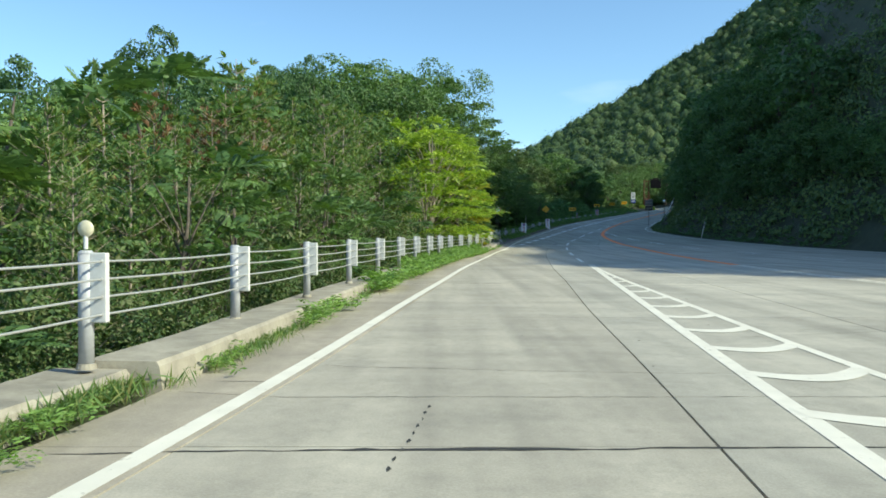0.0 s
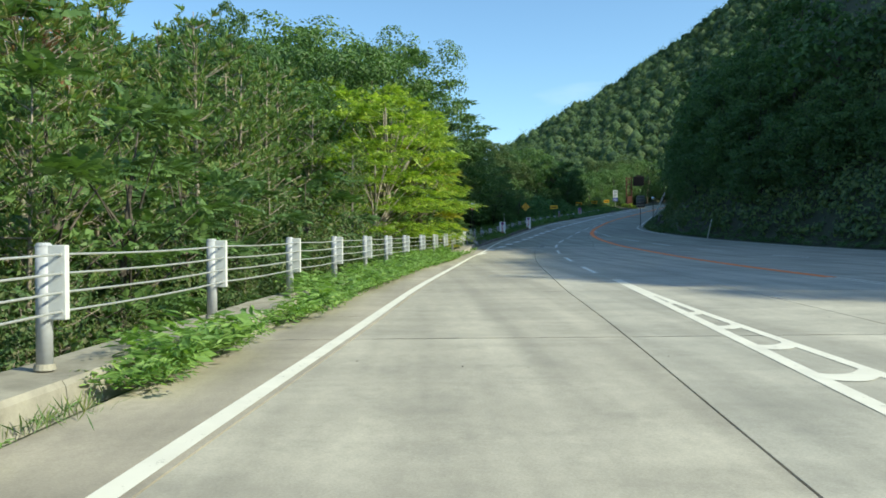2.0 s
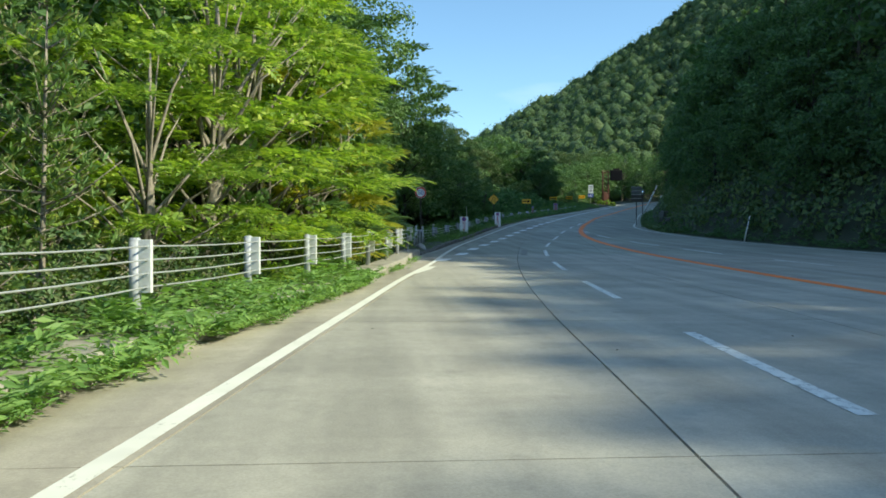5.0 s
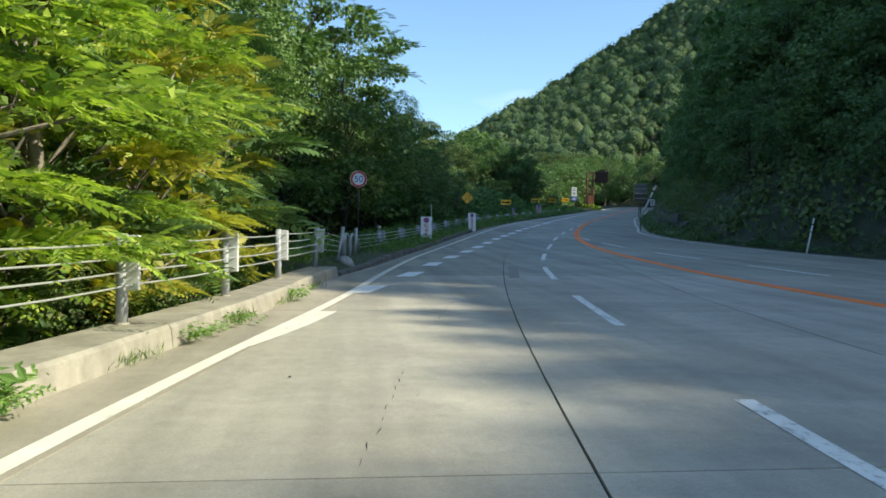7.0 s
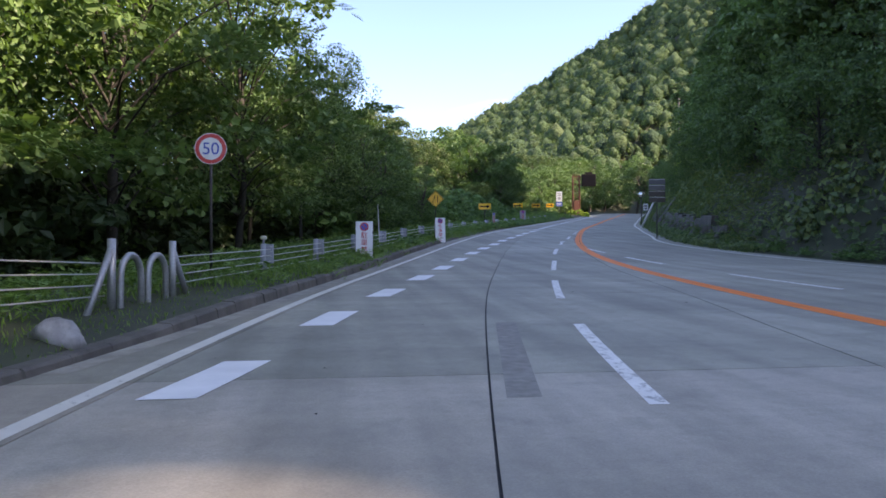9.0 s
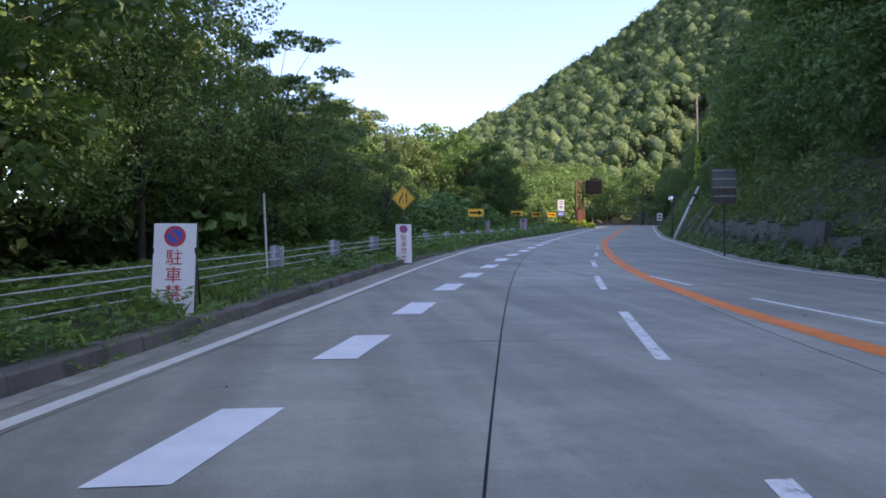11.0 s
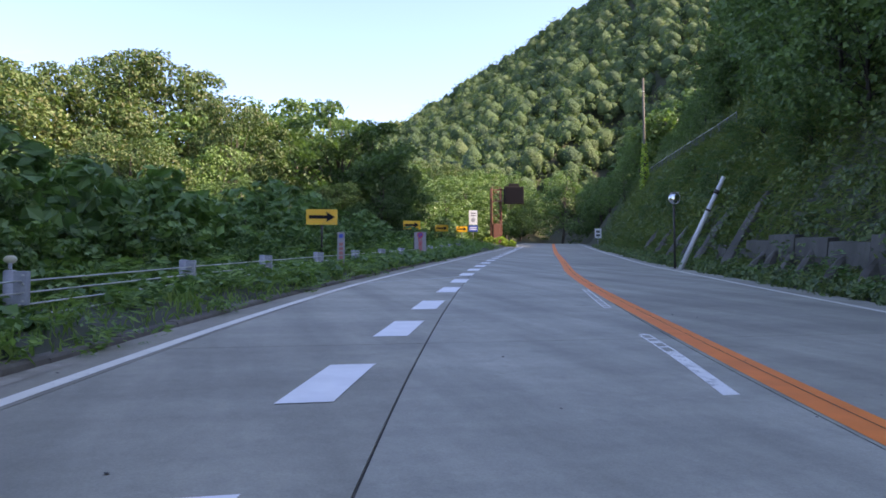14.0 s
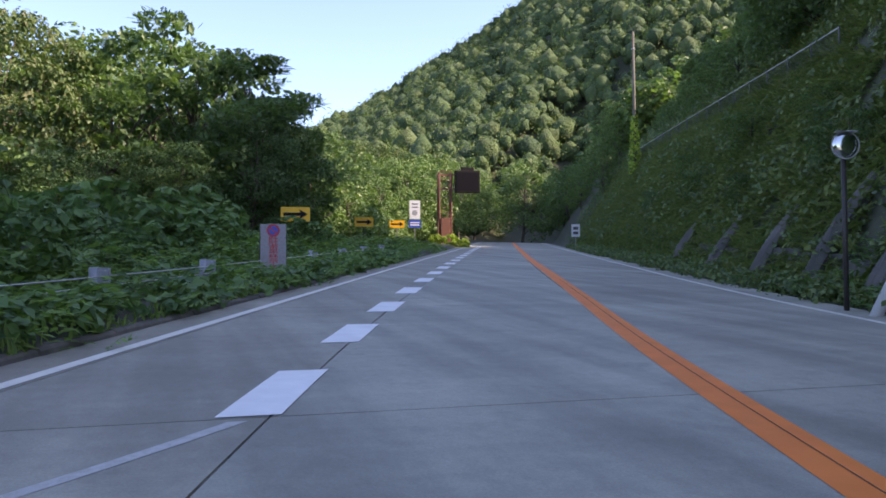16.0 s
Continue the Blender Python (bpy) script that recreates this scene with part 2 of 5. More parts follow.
def concrete(name, light, dark, stain, long=0.05, scale=1.0, along=True):
    """Cast concrete: broad patches, streaks along the traffic, fine grain."""
    mat, nt, p = nodes_of(name)
    broad = noise_tex(nt, 0.35 * scale, 5, 0.6)
    base = ramp(nt, broad, [(0.3, dark), (0.7, light)])
    streak = ramp(nt, noise_tex(nt, 1.3 * scale, 3, 0.5, (1, long, 1) if along else (1, 1, long)), [(0.35, (0.62,) * 3), (0.62, (1.08,) * 3)])
    base = mix(nt, 0.6, base, streak, "MULTIPLY")
    if along:
        bands = ramp(nt, noise_tex(nt, 1.0, 4, 0.6, (.09, 1, 1), shift=(2, 9, 0)), [(0.32, (0.78,) * 3), (0.66, (1.19,) * 3)])
        base = mix(nt, 0.45, base, bands, "MULTIPLY")
    patch = ramp(nt, noise_tex(nt, 1.7 * scale, 7, 0.7, shift=(7, 3, 1)), [(0.52, (0, 0, 0)), (0.74, (0.55,) * 3)])
    base = mix(nt, patch, base, stain)
    mottle = ramp(nt, noise_tex(nt, 7 * scale, 5, 0.75, (1, .6, 1)), [(0.3, (0.78,) * 3), (0.7, (1.18,) * 3)])
    base = mix(nt, 0.45, base, mottle, "MULTIPLY")
    grain = noise_tex(nt, 55 * scale, 3, 0.7)
    base = mix(nt, 0.35, base, ramp(nt, grain, [(0.3, (0.55,) * 3), (0.7, (1.25,) * 3)]), "MULTIPLY")
    info = nt.nodes.new("ShaderNodeObjectInfo")
    base = mix(nt, 0.5, base, ramp(nt, info.outputs["Random"], [(0, (0.82,) * 3), (1, (1.08,) * 3)]), "MULTIPLY")
    link(nt, base, p.inputs["Base Color"])
    p.inputs["Roughness"].default_value = 0.75
    bump(nt, p, grain, 0.25, 0.004)
    return mat


def leaf_mat(name, colours, gloss=0.45, through=0.35):
    mat, nt, p = nodes_of(name)
    geo = nt.nodes.new("ShaderNodeNewGeometry")
    info = nt.nodes.new("ShaderNodeObjectInfo")
    n = len(colours)
    col = ramp(nt, geo.outputs["Random Per Island"], [(i / max(n - 1, 1), c) for i, c in enumerate(colours)])
    col = mix(nt, 0.55, col, ramp(nt, info.outputs["Random"], [(0, (0.7, 0.75, 0.7)), (0.5, (1.0, 1.0, 1.0)), (1, (1.25, 1.15, 0.9))]), "MULTIPLY")
    col = mix(nt, 0.5, col, ramp(nt, noise_tex(nt, 0.9, 3), [(0.3, (0.6, 0.65, 0.6)), (0.7, (1.3, 1.25, 1.1))]), "MULTIPLY")
    link(nt, col, p.inputs["Base Color"])
    p.inputs["Roughness"].default_value = gloss
    p.inputs["Specular IOR Level"].default_value = 0.3
    tr = nt.nodes.new("ShaderNodeBsdfTranslucent")
    link(nt, mix(nt, 1.0, col, (1.15, 1.3, 0.6), "MULTIPLY"), tr.inputs["Color"])
    ms = nt.nodes.new("ShaderNodeMixShader")
    ms.inputs[0].default_value = through
    link(nt, p.outputs[0], ms.inputs[1])
    link(nt, tr.outputs[0], ms.inputs[2])
    link(nt, ms.outputs[0], nt.nodes["Material Output"].inputs["Surface"])
    return mat


def road_paint(name, colour, worn, wear=0.5):
    mat, nt, p = nodes_of(name)
    base = ramp(nt, noise_tex(nt, 2.2, 5), [(0.3, tuple(c * 0.86 for c in colour)), (0.7, colour)])
    chips = ramp(nt, noise_tex(nt, 9, 8, 0.75, (1, 0.6, 1)), [(0.68 - 0.22 * wear, (0, 0, 0)), (0.74 - 0.16 * wear, (0.9,) * 3)])
    link(nt, mix(nt, chips, base, worn), p.inputs["Base Color"])
    p.inputs["Roughness"].default_value = 0.65
    bump(nt, p, noise_tex(nt, 70, 3), 0.2, 0.003)
    return mat


def shade_toned(colours):
    """The same concrete with the hill's shade put into its colour."""
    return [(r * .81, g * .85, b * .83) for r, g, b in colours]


slab_mat = concrete("slab_concrete", (0.52, 0.485, 0.405), (0.38, 0.36, 0.305), (0.26, 0.25, 0.215))
shoulder_mat = concrete("shoulder_concrete", (0.47, 0.415, 0.33), (0.36, 0.32, 0.255), (0.25, 0.225, 0.185))
lane_mat = concrete("lane_concrete", (0.50, 0.46, 0.375), (0.375, 0.345, 0.285), (0.255, 0.24, 0.2))
shade_slab = concrete("shade_slab_concrete", *shade_toned([(0.52, 0.485, 0.405), (0.38, 0.36, 0.305), (0.26, 0.25, 0.215)]))
shade_shoulder = concrete("shade_shoulder_concrete", *shade_toned([(0.47, 0.415, 0.33), (0.36, 0.32, 0.255), (0.25, 0.225, 0.185)]))
shade_lane = concrete("shade_lane_concrete", *shade_toned([(0.50, 0.46, 0.375), (0.375, 0.345, 0.285), (0.255, 0.24, 0.2)]))
joint_mat = paint("joint_filler", (0.035, 0.035, 0.034), 0.85)
wall_mat = concrete("wall_concrete", (0.42, 0.385, 0.31), (0.30, 0.275, 0.225), (0.16, 0.14, 0.11), 0.3, 2.2, False)
ribs_mat = concrete("mossy_concrete", (0.125, 0.112, 0.095), (0.060, 0.058, 0.046), (0.040, 0.050, 0.026), 0.3, 1.6, False)
kerb_mat = concrete("dark_kerb_stone", (0.18, 0.16, 0.13), (0.10, 0.09, 0.075), (0.08, 0.085, 0.05), 0.3, 2.4, False)
stone_mat = concrete("rock_stone", (0.40, 0.39, 0.37), (0.25, 0.25, 0.24), (0.14, 0.14, 0.13), 1.0, 4.0)
white_line = road_paint("white_line_paint", (0.78, 0.75, 0.655), (0.40, 0.38, 0.32), 0.42)
worn_line = road_paint("worn_white_paint", (0.86, 0.86, 0.82), (0.3, 0.3, 0.28), 0.78)
block_line = road_paint("fresh_white_paint", (0.90, 0.90, 0.88), (0.5, 0.5, 0.48), 0.0)
orange_line = road_paint("orange_line_paint", (1.0, 0.235, 0.035), (0.6, 0.22, 0.09), 0.1)
post_mat = paint("white_steel_paint", (0.66, 0.66, 0.64), 0.45, 0.0, 0.1, 5, (0.3, 0.27, 0.22), 0.3)
# post paint greyed: the shade behind the front plate is put into its colour
pipe_mat = paint("pipe_paint_shade_tone", (0.44, 0.45, 0.47), 0.5, 0.0, 0.12, 5, (0.28, 0.25, 0.21), 0.35)
grey_post = paint("grey_steel_paint", (0.36, 0.38, 0.42), 0.45, 0.0, 0.15, 5, (0.24, 0.22, 0.19), 0.4)
cable_mat = paint("galvanised_cable", (0.62, 0.62, 0.60), 0.4, 0.5, 0.2, 30)
steel_mat = paint("galvanised_steel", (0.42, 0.43, 0.43), 0.5, 0.55, 0.2, 8)
dark_steel = paint("dark_brown_steel", (0.055, 0.045, 0.04), 0.5, 0.3)
rust_mat = paint("brown_red_steel", (0.20, 0.075, 0.045), 0.6, 0.1, 0.25, 3)
lens_mat = paint("cream_reflector", (0.62, 0.58, 0.42), 0.3)
sign_white = paint("sign_white", (0.74, 0.74, 0.74), 0.4, 0, 0.05, 3, (0.4, 0.38, 0.36), 0.2)
faded_board = paint("faded_board", (0.33, 0.31, 0.32), 0.6, 0, 0.2)
faded_red = paint("faded_red", (0.48, 0.17, 0.15), 0.5, 0, 0.3)
sign_red = paint("sign_red", (0.62, 0.035, 0.035), 0.4, 0, 0.15)
sign_blue = paint("sign_blue", (0.03, 0.08, 0.42), 0.4, 0, 0.15)
sign_yellow = paint("sign_yellow", (0.88, 0.44, 0.01), 0.4, 0, 0.08)
sign_black = paint("sign_black", (0.02, 0.018, 0.018), 0.75, 0, 0.12, 6, (0.03, 0.029, 0.028))
sign_back = paint("sign_grey_back", (0.10, 0.105, 0.11), 0.5, 0.4)
screen_mat = paint("dark_display", (0.008, 0.008, 0.011), 0.85, 0, 0.12, 6, (0.02, 0.02, 0.022))
for _m in (screen_mat, sign_black):
    _m.node_tree.nodes["Principled BSDF"].inputs["Specular IOR Level"].default_value = 0.12
bark_mat = paint("bark", (0.12, 0.10, 0.08), 0.9, 0, 0.5, 3, (0.2, 0.19, 0.16), 0.6)
# bark darkened in its colour for the shade under the crowns
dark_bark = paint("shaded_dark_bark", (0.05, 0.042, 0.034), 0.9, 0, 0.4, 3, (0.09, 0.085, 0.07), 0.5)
pale_bark = paint("pale_bark", (0.34, 0.29, 0.23), 0.9, 0, 0.4, 3)
soil_mat = concrete("soil", (0.060, 0.066, 0.032), (0.034, 0.044, 0.020), (0.032, 0.064, 0.017), 1.0, 1.5)
mirror_mat, _nt, _p = nodes_of("mirror")
_p.inputs["Base Color"].default_value, _p.inputs["Metallic"].default_value, _p.inputs["Roughness"].default_value = (0.6, 0.62, 0.64, 1), 1, 0.12

LEAF = {
    "pine": leaf_mat("pine_needles", [(0.086, 0.165, 0.066), (0.146, 0.250, 0.088), (0.208, 0.312, 0.104), (0.262, 0.262, 0.110)], 0.5, 0.35),
    "dead": leaf_mat("dead_brown_needles", [(0.160, 0.090, 0.054), (0.240, 0.130, 0.078)], 0.6, 0.25),
    "deep": leaf_mat("deep_green_leaves", [(0.052, 0.108, 0.051), (0.093, 0.172, 0.070), (0.135, 0.226, 0.096)]),
    "mid": leaf_mat("green_leaves", [(0.070, 0.135, 0.053), (0.119, 0.209, 0.074), (0.164, 0.267, 0.102)], 0.45, 0.28),
    "olive": leaf_mat("olive_leaves", [(0.054, 0.105, 0.044), (0.088, 0.153, 0.057), (0.132, 0.194, 0.070), (0.166, 0.170, 0.089)], 0.5, 0.28),
    "bright": leaf_mat("yellow_green_leaves", [(0.130, 0.210, 0.055), (0.250, 0.380, 0.080), (0.400, 0.520, 0.100), (0.520, 0.580, 0.150)], 0.5, 0.42),
    "kudzu": leaf_mat("creeper_leaves", [(0.070, 0.150, 0.062), (0.115, 0.225, 0.085), (0.165, 0.285, 0.105)], 0.5, 0.3),
    "gold": leaf_mat("golden_leaves", [(0.288, 0.342, 0.082), (0.468, 0.432, 0.082), (0.500, 0.450, 0.107)], 0.5, 0.45),
    "weed": leaf_mat("weed_leaves", [(0.117, 0.219, 0.075), (0.189, 0.327, 0.106), (0.279, 0.421, 0.144)], 0.5, 0.4),
    "grass": leaf_mat("verge_grass_blades", [(0.112, 0.202, 0.065), (0.168, 0.281, 0.088), (0.232, 0.331, 0.124)], 0.5, 0.4),
    "dry": leaf_mat("slope_grass_blades", [(0.100, 0.170, 0.060), (0.150, 0.225, 0.075), (0.215, 0.240, 0.100), (0.095, 0.165, 0.060)], 0.6, 0.3),
    "far": leaf_mat("far_wood_leaves", [(0.064, 0.116, 0.050), (0.086, 0.150, 0.058), (0.120, 0.186, 0.070), (0.136, 0.172, 0.074)], 0.8, 0.25),
    "crown": leaf_mat("far_crown_mass", [(0.044, 0.082, 0.041), (0.060, 0.108, 0.048), (0.082, 0.138, 0.056), (0.102, 0.142, 0.062)], 0.85, 0.0),
    # deep green lowered, so the shade below the trees sits in the leaf colour
    "shadow": leaf_mat("undergrowth_leaves_shade_tone", [(0.034, 0.066, 0.034), (0.050, 0.092, 0.044), (0.070, 0.120, 0.054)], 0.5, 0.2),
    "vine": leaf_mat("vine_leaves", [(0.071, 0.124, 0.064), (0.118, 0.186, 0.081), (0.189, 0.248, 0.094)], 0.5, 0.25),
}

_nt = LEAF["crown"].node_tree
bump(_nt, _nt.nodes["Principled BSDF"], noise_tex(_nt, 1.1, 4, 0.65), 1.0, 1.2)


# ---- leaves ----
def leaf_cloud(rng, centre, way, size, slim=0.5, droop=0.3, fold=0.15):
    """One folded leaf for each centre: verts (n*4, 3) and quads."""
    n = len(centre)
    w = way + rng.normal(0, 0.45, (n, 3))
    w[:, 2] -= droop * rng.random(n)
    w /= np.linalg.norm(w, axis=1)[:, None] + 1e-9
    side = np.cross(w, rng.normal(0, 1, (n, 3)) * np.array([0.5, 0.5, 0.35]) + np.array([0, 0, 1.0]))
    side /= np.linalg.norm(side, axis=1)[:, None] + 1e-9
    up = np.cross(side, w)
    s = np.asarray(size)[:, None] if np.ndim(size) else np.full((n, 1), size)
    v = np.empty((n, 4, 3))
    v[:, 0] = centre - w * s * 0.5
    v[:, 1] = centre + side * s * slim * 0.5 + up * s * fold
    v[:, 2] = centre + w * s * 0.5
    v[:, 3] = centre - side * s * slim * 0.5 + up * s * fold
    return v.reshape(-1, 3), np.arange(n * 4).reshape(n, 4)


def skin_cloud(rng, centre, out, size, slim=0.85, jitter=0.5):
    """Leaf sprays that lie along a crown's skin, facing out."""
    n = len(centre)
    o = out + rng.normal(0, jitter, (n, 3))
    o /= np.linalg.norm(o, axis=1)[:, None]
    w = np.cross(o, rng.normal(0, 1, (n, 3)))
    w /= np.linalg.norm(w, axis=1)[:, None]
    s = np.cross(o, w)
    k = np.asarray(size)[:, None]
    v = np.empty((n, 4, 3))
    v[:, 0], v[:, 1] = centre - w * k * .5, centre + s * k * slim * .5 + o * k * .12
    v[:, 2], v[:, 3] = centre + w * k * .5, centre - s * k * slim * .5 + o * k * .12
    return v.reshape(-1, 3), np.arange(n * 4).reshape(n, 4)


def lobes_of(rng, n, height, clear, radius, spread=(.42, .74), size=(.30, .46)):
    """Centres and radii of the leaf masses that make up a crown."""
    mid, half = (height + clear) / 2, (height - clear) / 2
    us = np.linspace(-.86, .84, n) + rng.normal(0, .05, n)
    found = []
    for i, u in enumerate(us):
        a = i * 2.4 + rng.normal(0, .35)
        env = radius * math.sqrt(max(1 - abs(u) ** 2.5, .06))
        k = rng.uniform(*spread)
        r = radius * rng.uniform(*size) * (1 - .22 * max(u, 0))
        found.append((np.array([math.cos(a) * env * k, math.sin(a) * env * k, mid + half * u * .9]), r))
    top = max(c[2] + r * .75 for c, r in found)
    return [(c + np.array([0, 0, (height - top) * max(0, (c[2] - clear) / (top - clear))]), r) for c, r in found]


def make_tree(seed, height, radius, clear, lobes, subs, per, leaf, mat, bark=None, style="broad", label="", category="tree", group="", name="tree", thin=False, flat_z=.78, core=30, inner=.42, pairs=6):
    """A tree at the origin: Empty > trunk (with its limbs), crown of leaf masses."""
    rng = np.random.default_rng(seed)
    root = thing(name, Matrix(), label, category, group)
    top = Vector((rng.normal(0, .04) * height, rng.normal(0, .04) * height, height * 0.9))
    spine = [Vector((0, 0, -0.6))] + [top * k + Vector((rng.normal(0, .015), rng.normal(0, .015), 0)) * height for k in (0.25, 0.5, 0.75)] + [top]
    r0 = height * (0.009 if thin else 0.016)
    pieces = [tube(spine, [r0 * 1.25, r0, r0 * .75, r0 * .45, r0 * .12], 6)]
    masses = lobes_of(rng, lobes, height, clear, radius, (.5, .85) if style == "feather" else (.42, .74))
    squash = np.array([1.12, 1.12, flat_z])
    cen, out, siz, fb, fw, fl, cc, cs = [], [], [], [], [], [], [], []
    for c, r in masses:
        f = min(max(c[2] / (height * .9) * .62, .1), .9)
        at = top * f
        tip = Vector(c)
        pieces.append(tube([at, (at + tip) / 2 + Vector((0, 0, .05 * height * rng.random())), tip], [r0 * .34, r0 * .2, r0 * .06], 4))
        away = np.array([c[0], c[1], (c[2] - (height + clear) / 2) * .5 + .25 * radius])
        away /= np.linalg.norm(away) + 1e-9
        for _ in range(subs):
            d = rng.normal(0, 1, 3) + away * .9
            d /= np.linalg.norm(d)
            if style == "feather":
                # tiers of drooping compound leaves
                d[2] = abs(d[2]) * .5 - .15
                base = c + d * r * rng.uniform(.25, .75) * squash
                n = max(1, int(per * rng.uniform(.7, 1.3)))
                way = np.array([d[0], d[1], .22]) + away * .35 + rng.normal(0, .38, (n, 3)) * np.array([1, 1, .5])
                fb.append(base + rng.normal(0, r * .13, (n, 3)) * np.array([1, 1, .35]))
                fw.append(way)
                fl.append(leaf * rng.uniform(.7, 1.25, n))
                continue
            sc, sr = c + d * r * .8 * squash, r * rng.uniform(.32, .52)
            n = max(3, int(per * rng.uniform(.75, 1.25)))
            e = rng.normal(0, 1, (n, 3)) + d * .75 + np.array([0, 0, .3])
            e /= np.linalg.norm(e, axis=1)[:, None]
            cen.append(sc + e * sr * rng.uniform(.72, 1.14, (n, 1)) * squash)
            out.append(e + np.array([0, 0, .2]))
            siz.append(leaf * rng.uniform(.65, 1.3, n))
        e = rng.normal(0, 1, (core, 3))
        e /= np.linalg.norm(e, axis=1)[:, None]
        cc.append(c + e * r * .6 * rng.random((core, 1)) ** .4 * squash)
        cs.append(min(r * .42, inner) * rng.uniform(.7, 1.3, core))
    cc, cs = np.concatenate(cc), np.concatenate(cs)
    v, f = skin_cloud(rng, cc, rng.normal(0, 1, cc.shape), cs, .8, .2)
    if style == "feather":
        v2, f2 = frond_cloud(rng, np.concatenate(fb), np.concatenate(fw), np.concatenate(fl), pairs)
    else:
        v2, f2 = skin_cloud(rng, np.concatenate(cen), np.concatenate(out), np.concatenate(siz), .62, .42)
    v, f = np.concatenate([v, v2]), np.concatenate([f, f2 + len(v)])
    tv, tf = joined(pieces)
    raw("trunk", tv, tf, bark or bark_mat, root, True)
    raw("crown", v, f, mat, root)
    return root


class Stand:
    """Kinds of tree, each built once and then copied."""

    def __init__(self):
        self.kinds, self.used = {}, set()

    def add(self, key, ob, height):
        self.kinds[key] = (ob, height)

    def put(self, key, x, y, z, height, turn, wide=1.0):
        ob, h = self.kinds[key]
        s = height / h
        m = Matrix.LocRotScale((x, y, z), Euler((0, 0, turn)), (s * wide, s * wide, s))
        if key in self.used:
            return copy_thing(ob, m @ Matrix.Diagonal((1 / ob.scale[0], 1 / ob.scale[1], 1 / ob.scale[2], 1)))
        self.used.add(key)
        ob.matrix_basis = m
        return ob


def frond_cloud(rng, base, way, length, pairs=8, droop=0.35):
    """Feathery leaves: each a bent stalk with pairs of leaflets."""
    n = len(base)
    w = way + rng.normal(0, .25, (n, 3))
    w /= np.linalg.norm(w, axis=1)[:, None] + 1e-9
    side = np.cross(w, np.array([0, 0, 1.0]) + rng.normal(0, .3, (n, 3)))
    side /= np.linalg.norm(side, axis=1)[:, None] + 1e-9
    out = []
    for k in range(pairs):
        u = .15 + .85 * k / (pairs - 1)
        p = base + w * (length * u)[:, None]
        p[:, 2] -= droop * length * u * u
        size = (length * .30 * math.sin(math.pi * (.78 * u + .16)))[:, None]
        for sgn in (-1, 1):
            d = side * sgn + w * .45
            d[:, 2] -= .25 + .2 * rng.random(n)
            d /= np.linalg.norm(d, axis=1)[:, None]
            v = np.empty((n, 4, 3))
            v[:, 0], v[:, 2] = p, p + d * size
            v[:, 1], v[:, 3] = p + d * size * .45 + w * size * .24, p + d * size * .45 - w * size * .24
            out.append(v)
    v = np.stack(out, 1).reshape(-1, 3)
    return v, np.arange(len(v)).reshape(-1, 4)


def make_pine(seed, height, spread, label, dead=False):
    """A young pine: pale stem, whorls of rising limbs, needle tufts, a few bare dead limbs."""
    rng = np.random.default_rng(seed)
    root = thing("pine_tree", Matrix(), label, "tree", "roadside pines")
    lean = Vector((rng.normal(0, .02), rng.normal(0, .02), 1))
    stem = [lean * (height * k) + Vector((rng.normal(0, .03), rng.normal(0, .03), 0)) for k in (-.08, .25, .5, .75, 1)]
    pieces = [tube(stem, [.075, .06, .045, .03, .008], 6)]
    cen, way, cen2, way2, core = [], [], [], [], []
    z = height * .06
    while z < height:
        f = z / height
        for _ in range(rng.integers(4, 7)):
            a = rng.uniform(0, 6.28)
            ln = spread * (1 - f) ** .7 * rng.uniform(.5, 1.15) + .2
            rise = rng.uniform(.1, .5) + .45 * f
            p0 = lean * z
            tip = p0 + Vector((math.cos(a) * ln, math.sin(a) * ln, ln * rise))
            mid_ = (p0 + tip) / 2 - Vector((0, 0, .06 * ln))
            pieces.append(tube([p0, mid_, tip], [.016, .011, .004], 3))
            for u in np.linspace(.3, 1, max(2, int(ln * 4.2))):
                q = np.array(p0 + (tip - p0) * float(u)) + rng.normal(0, .09, 3)
                n = 12
                d = rng.normal(0, .5, (n, 3)) + np.array([math.cos(a) * .55, math.sin(a) * .55, .7])
                d /= np.linalg.norm(d, axis=1)[:, None]
                tgt = (cen2, way2) if dead and f > .66 else (cen, way)
                tgt[0].append(q + d * .1)
                tgt[1].append(d * 2.6)
                core.append(np.array(p0 + (tip - p0) * float(u) * .7))
        z += rng.uniform(.3, .46)
    for _ in range(5):
        a, z = rng.uniform(0, 6.28), height * rng.uniform(.25, .8)
        ln = spread * rng.uniform(.7, 1.25)
        p0 = lean * z
        tip = p0 + Vector((math.cos(a) * ln, math.sin(a) * ln, ln * rng.uniform(.2, .8)))
        pieces.append(tube([p0, (p0 + tip) / 2 + Vector((0, 0, -.1 * ln)), tip], [.024, .017, .006], 4))
    tv, tf = joined(pieces)
    raw("trunk", tv, tf, pale_bark, root, True)
    c = np.concatenate(cen)
    v, f = leaf_cloud(rng, c, np.concatenate(way), rng.uniform(.16, .29, len(c)), .22, .0, .03)
    core = np.array(core)[::2]
    v2, f2 = leaf_cloud(rng, core, rng.normal(0, .8, core.shape), rng.uniform(.14, .28, len(core)), .45, .2)
    raw("crown", np.concatenate([v, v2]), np.concatenate([f, f2 + len(v)]), LEAF["pine"], root)
    if cen2:
        c = np.concatenate(cen2)[::2]
        v, f = leaf_cloud(rng, c, np.concatenate(way2)[::2], rng.uniform(.14, .24, len(c)), .24, .0, .02)
        tagged(raw("dead_top", v, f, LEAF["dead"], root), "dead brown needles", kind="stuff")
    return root


